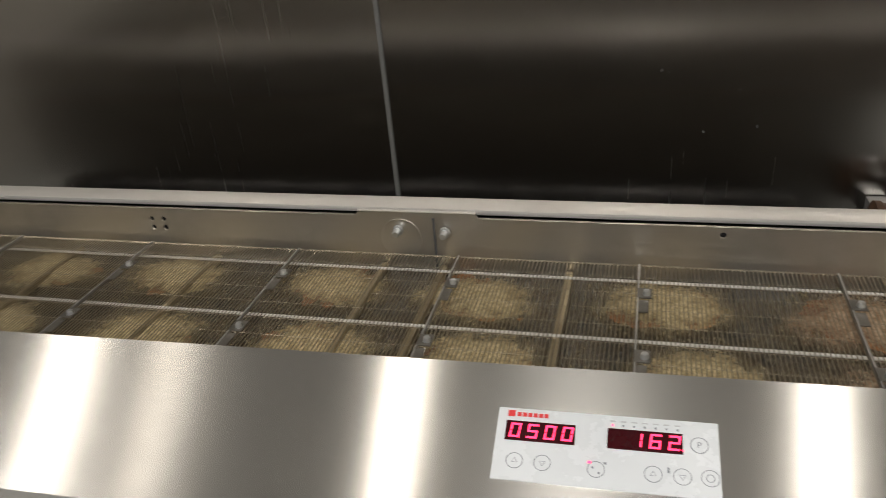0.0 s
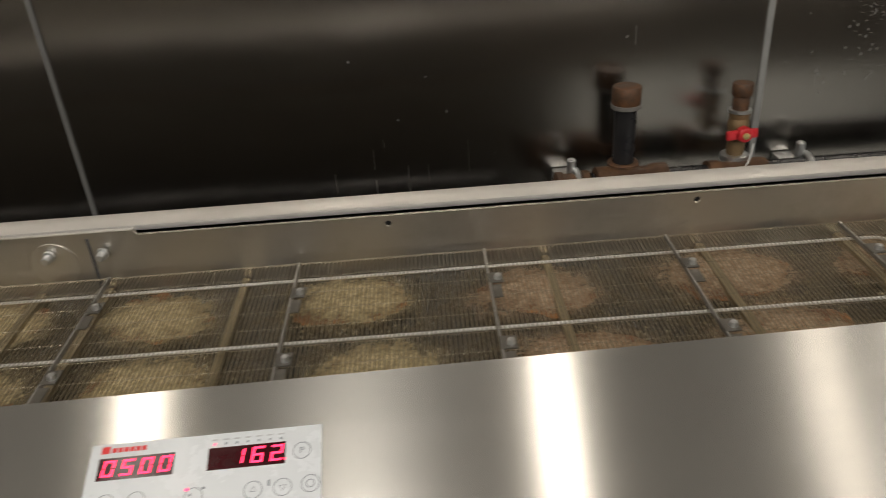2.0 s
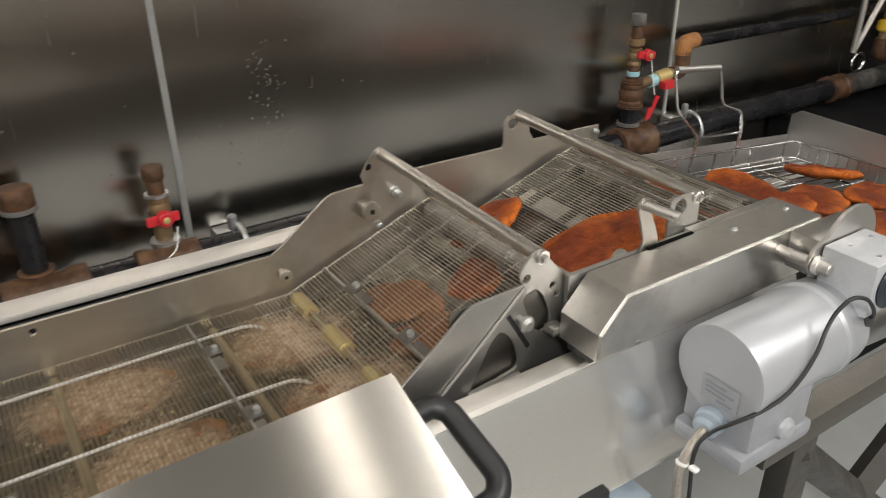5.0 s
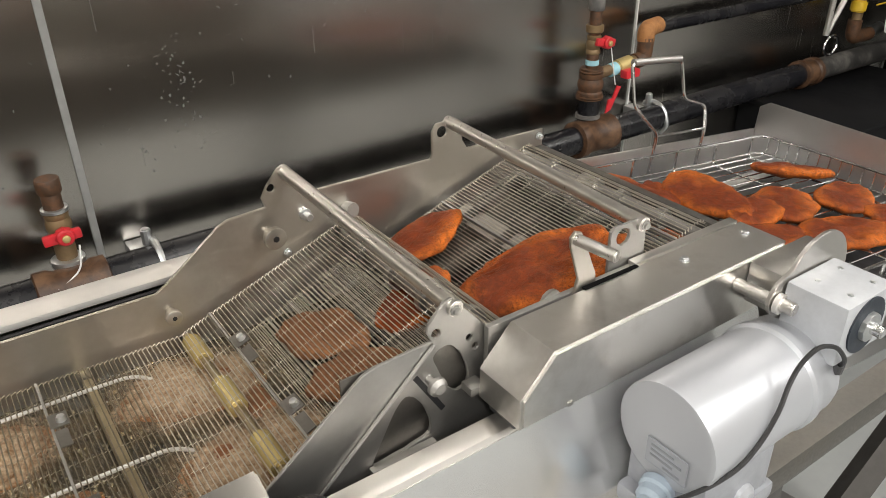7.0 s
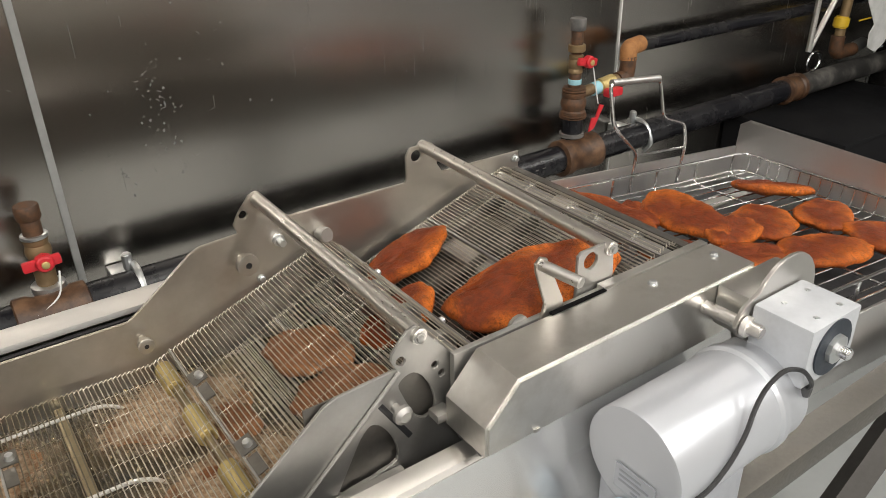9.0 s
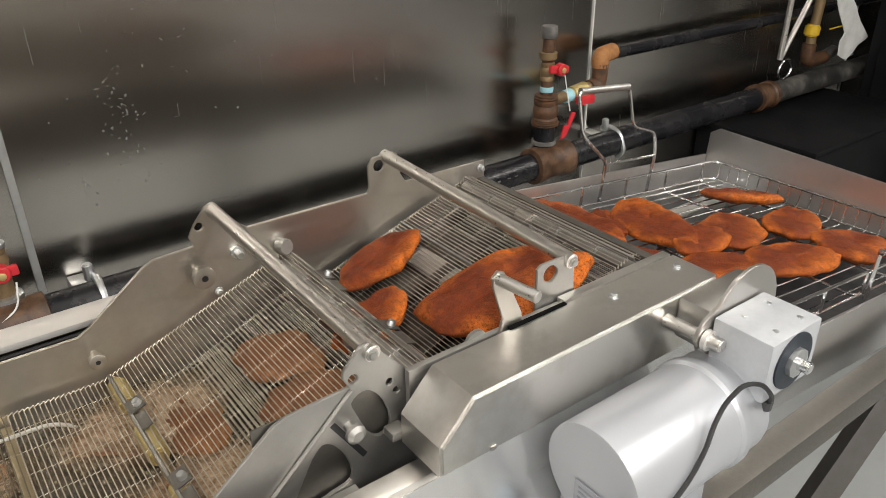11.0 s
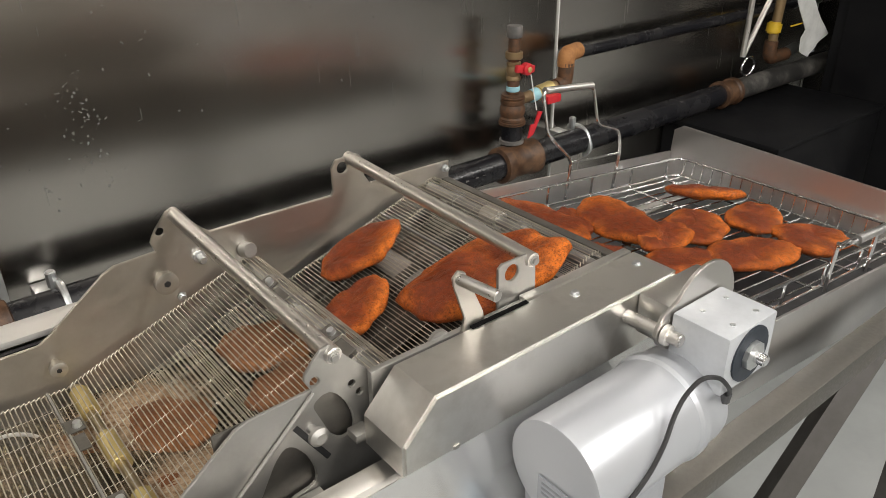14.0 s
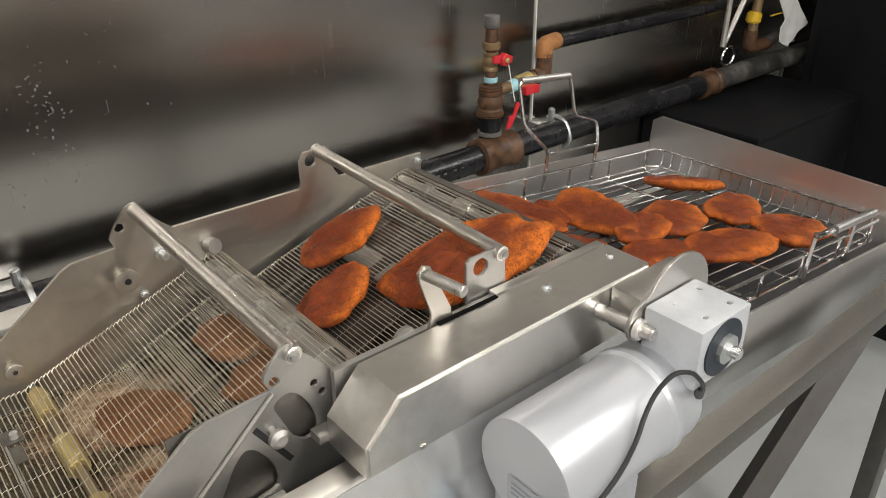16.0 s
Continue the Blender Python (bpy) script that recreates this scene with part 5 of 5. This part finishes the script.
part("floor_sheet", box((-0.02, -0.316, -0.045), (0.56, 0.085, -0.041), 0, None, TM), DARK_GREY, tray)
end_bm = plate([(0.086, -0.05), (0.086, 0.070), (0.070, 0.080), (-0.44, 0.064), (-0.44, -0.05)], "x", 0.560, 0.564, 0.001)
end_bm.transform(TM)
part("end_wall", end_bm, STEEL_TRAY, tray, "tall stop plate at the end of the tray")
basket = thing("wire_basket", (1.6, -0.11, 0.88), "bright chromed wire basket in the outfeed tray", "basket")
B0, B1, BY0, BY1, BH = 0.02, 0.550, -0.296, 0.060, 0.030


def bw(points, r, fillet=0.0, n=6):
    return tube([T(*p) for p in points], r, n, None, fillet)


part("rim", bw([(B0, BY0, BH), (B1, BY0, BH), (B1, BY1, BH), (B0, BY1, BH)], 0.0021, 0.02, 8), CHROME, basket)
part("lower_rim", bw([(B0, BY0, 0.002), (B1, BY0, 0.002), (B1, BY1, 0.002), (B0, BY1, 0.002)], 0.0016, 0.02, 8), CHROME, basket)
NW = 20
for i in range(NW):
    y = BY0 + 0.012 + (BY1 - BY0 - 0.024) * i / (NW - 1)
    part("wire", bw([(B0, y, 0.0), (B1 - 0.008, y, 0.0), (B1, y, 0.008), (B1, y, BH)], 0.0011, 0.006), CHROME, basket)
for i in range(6):
    u = B0 + 0.03 + 0.094 * i
    part("cross_wire", bw([(u, BY0, BH), (u, BY0, 0.002), (u, BY0 + 0.008, -0.0035), (u, BY1 - 0.008, -0.0035), (u, BY1, 0.002), (u, BY1, BH)], 0.0020, 0.008), CHROME, basket)


def basket_handle(y, s, x0, tall):
    pts = [(x0, y, -0.004), (x0 + 0.003, y, 0.058), (x0 - 0.028, y + s * 0.012, 0.058 + 0.030 * tall), (x0 - 0.036, y + s * 0.018, 0.058 + 0.042 * tall), (x0 - 0.040, y + s * 0.032, 0.058 + 0.098 * tall), (x0 + 0.066, y + s * 0.032, 0.058 + 0.098 * tall), (x0 + 0.072, y + s * 0.018, 0.058 + 0.042 * tall), (x0 + 0.118, y + s * 0.012, 0.058 + 0.030 * tall), (x0 + 0.112, y, 0.058), (x0 + 0.108, y, -0.004)]
    h = part("handle", bw(pts, 0.0027, 0.010, 8), CHROME, basket, "bent wire carrying handle")
    part("grip", rod(T(x0 - 0.037, y + s * 0.032, 0.058 + 0.098 * tall), T(x0 + 0.063, y + s * 0.032, 0.058 + 0.098 * tall), 0.0052, 12), STEEL_TRAY, h)
    part("handle_bar", rod(T(x0 + 0.002, y, 0.055), T(x0 + 0.111, y, 0.055), 0.002, 8), CHROME, h)


basket_handle(0.070, 1, 0.288, 1.0)
basket_handle(-0.300, -1, 0.335, 0.25)

for i, (x, y, turn, l, w, sd, tilt, roll, lift, taper, lb) in enumerate((
        (1.7916, -0.0384, -39, 0.124, 0.070, 41, 0, -12, 0.006, 0.1, "long breaded cutlet against the back of the basket"),
        (1.6646, -0.1058, 20, 0.130, 0.084, 42, 0, 0, 0, 0.0, "round breaded cutlet lying in the wire basket"),
        (1.7742, -0.133, 18, 0.118, 0.082, 43, 0, 0, 0, 0.1, "oval breaded cutlet lying in the wire basket"),
        (1.7753, -0.2172, -15, 0.112, 0.090, 44, 0, 0, 0, 0.2, "pointed breaded cutlet lying in the wire basket"),
        (1.647, -0.2022, -11, 0.146, 0.082, 45, 0, 0, 0, 0.0, "broad breaded cutlet lying in the wire basket"),
        (1.560, -0.055, 84, 0.140, 0.074, 46, 0, -20, 0.011, -0.15, "curled breaded cutlet leaning on its neighbours"),
        (1.578, -0.117, 12, 0.112, 0.058, 51, 0, 8, 0.007, 0.0, "folded breaded cutlet leaning on a round one"),
        (1.4895, 0.018, 96, 0.164, 0.066, 47, 0, 0, 0.003, 0.0, "long breaded cutlet near the discharge roller"),
        (1.5446, -0.1743, -19, 0.108, 0.070, 48, 0, 0, 0, 0.0, "breaded cutlet half hidden by the drive cover"),
        (1.5243, -0.012, 66, 0.085, 0.045, 50, 0, 0, 0, 0.0, "small breaded cutlet between two larger ones"),
        (1.4668, -0.098, -40, 0.085, 0.050, 49, 0, 4, 0, 0.0, "dark breaded cutlet under the discharge roller"))):
    c = cutlet((x, y, 0.902 - 0.104 * (x - 1.7) + 0.006 + lift), turn, l, w, 0.017, sd, lb, CUTLET, bend=0.004, taper=taper)
    c.matrix_world = Matrix.Translation(c.matrix_world.translation) @ pose(0, 0, 0, 0, FALL, 0) @ pose(0, 0, 0, roll, -tilt, turn)

# ---- stand under the tray ----
stand = thing("outfeed_stand", (1.6, -0.2, FLOOR_Z), "dark welded steel stand under the outfeed tray", "stand")
part("front_beam", box((1.20, -0.372, 0.850), (2.05, -0.342, 0.880), 0.002), BEAM_STEEL, stand, "square steel beam")
part("back_beam", box((1.25, 0.03, 0.84), (2.0, 0.06, 0.868), 0.002), STEEL_BOX, stand)
for x in (1.277, 1.95):
    for y in (-0.355, 0.045):
        part("leg", box((x - 0.020, y - 0.014, FLOOR_Z), (x + 0.020, y + 0.012, 0.849), 0.002), DARK_FRAME, stand)
part("brace", rod((1.28, -0.356, 0.825), (1.72, -0.356, 0.42), 0.019, 4), DARK_FRAME, stand, "diagonal brace")
part("brace", rod((1.46, -0.352, 0.66), (1.72, -0.352, 0.86), 0.019, 4), DARK_FRAME, stand, "diagonal brace")
part("cross_beam", box((1.19, -0.36, 0.875), (1.222, 0.03, 0.90), 0.002), DARK_FRAME, stand)


# ---- motion ----
TIMES = [0, 0.2] + list(range(1, 16)) + [15.8, 16]


def motions():
    for ob, home, how in KEYED:
        if how == 1:
            rows = [(t, Matrix.Translation((UNIT * SPEED * t, 0, 0)) @ home) for t in TIMES]
        elif how == 2:
            rows = [(t, Matrix.Translation(UNIT * SPEED * t * Vector((math.cos(SLOPE), 0, math.sin(SLOPE)))) @ home) for t in TIMES]
        elif how[0] == "slide":
            rows = [(t, Matrix.Translation(UNIT * SPEED * t * how[2] * Vector(how[1])) @ home) for t in TIMES]
        else:
            _, place, s, sign, base = how
            rows = []
            for t in TIMES:
                x, z, a = place(s + sign * SPEED * t)
                rows.append((t, Matrix.Translation((Vector((x, 0, z)) - Vector((base[0], base[1], base[2]))) * UNIT) @ pose(0, 0, 0, 0, -math.degrees(a), 0)))
        walk(ob, rows)


motions()
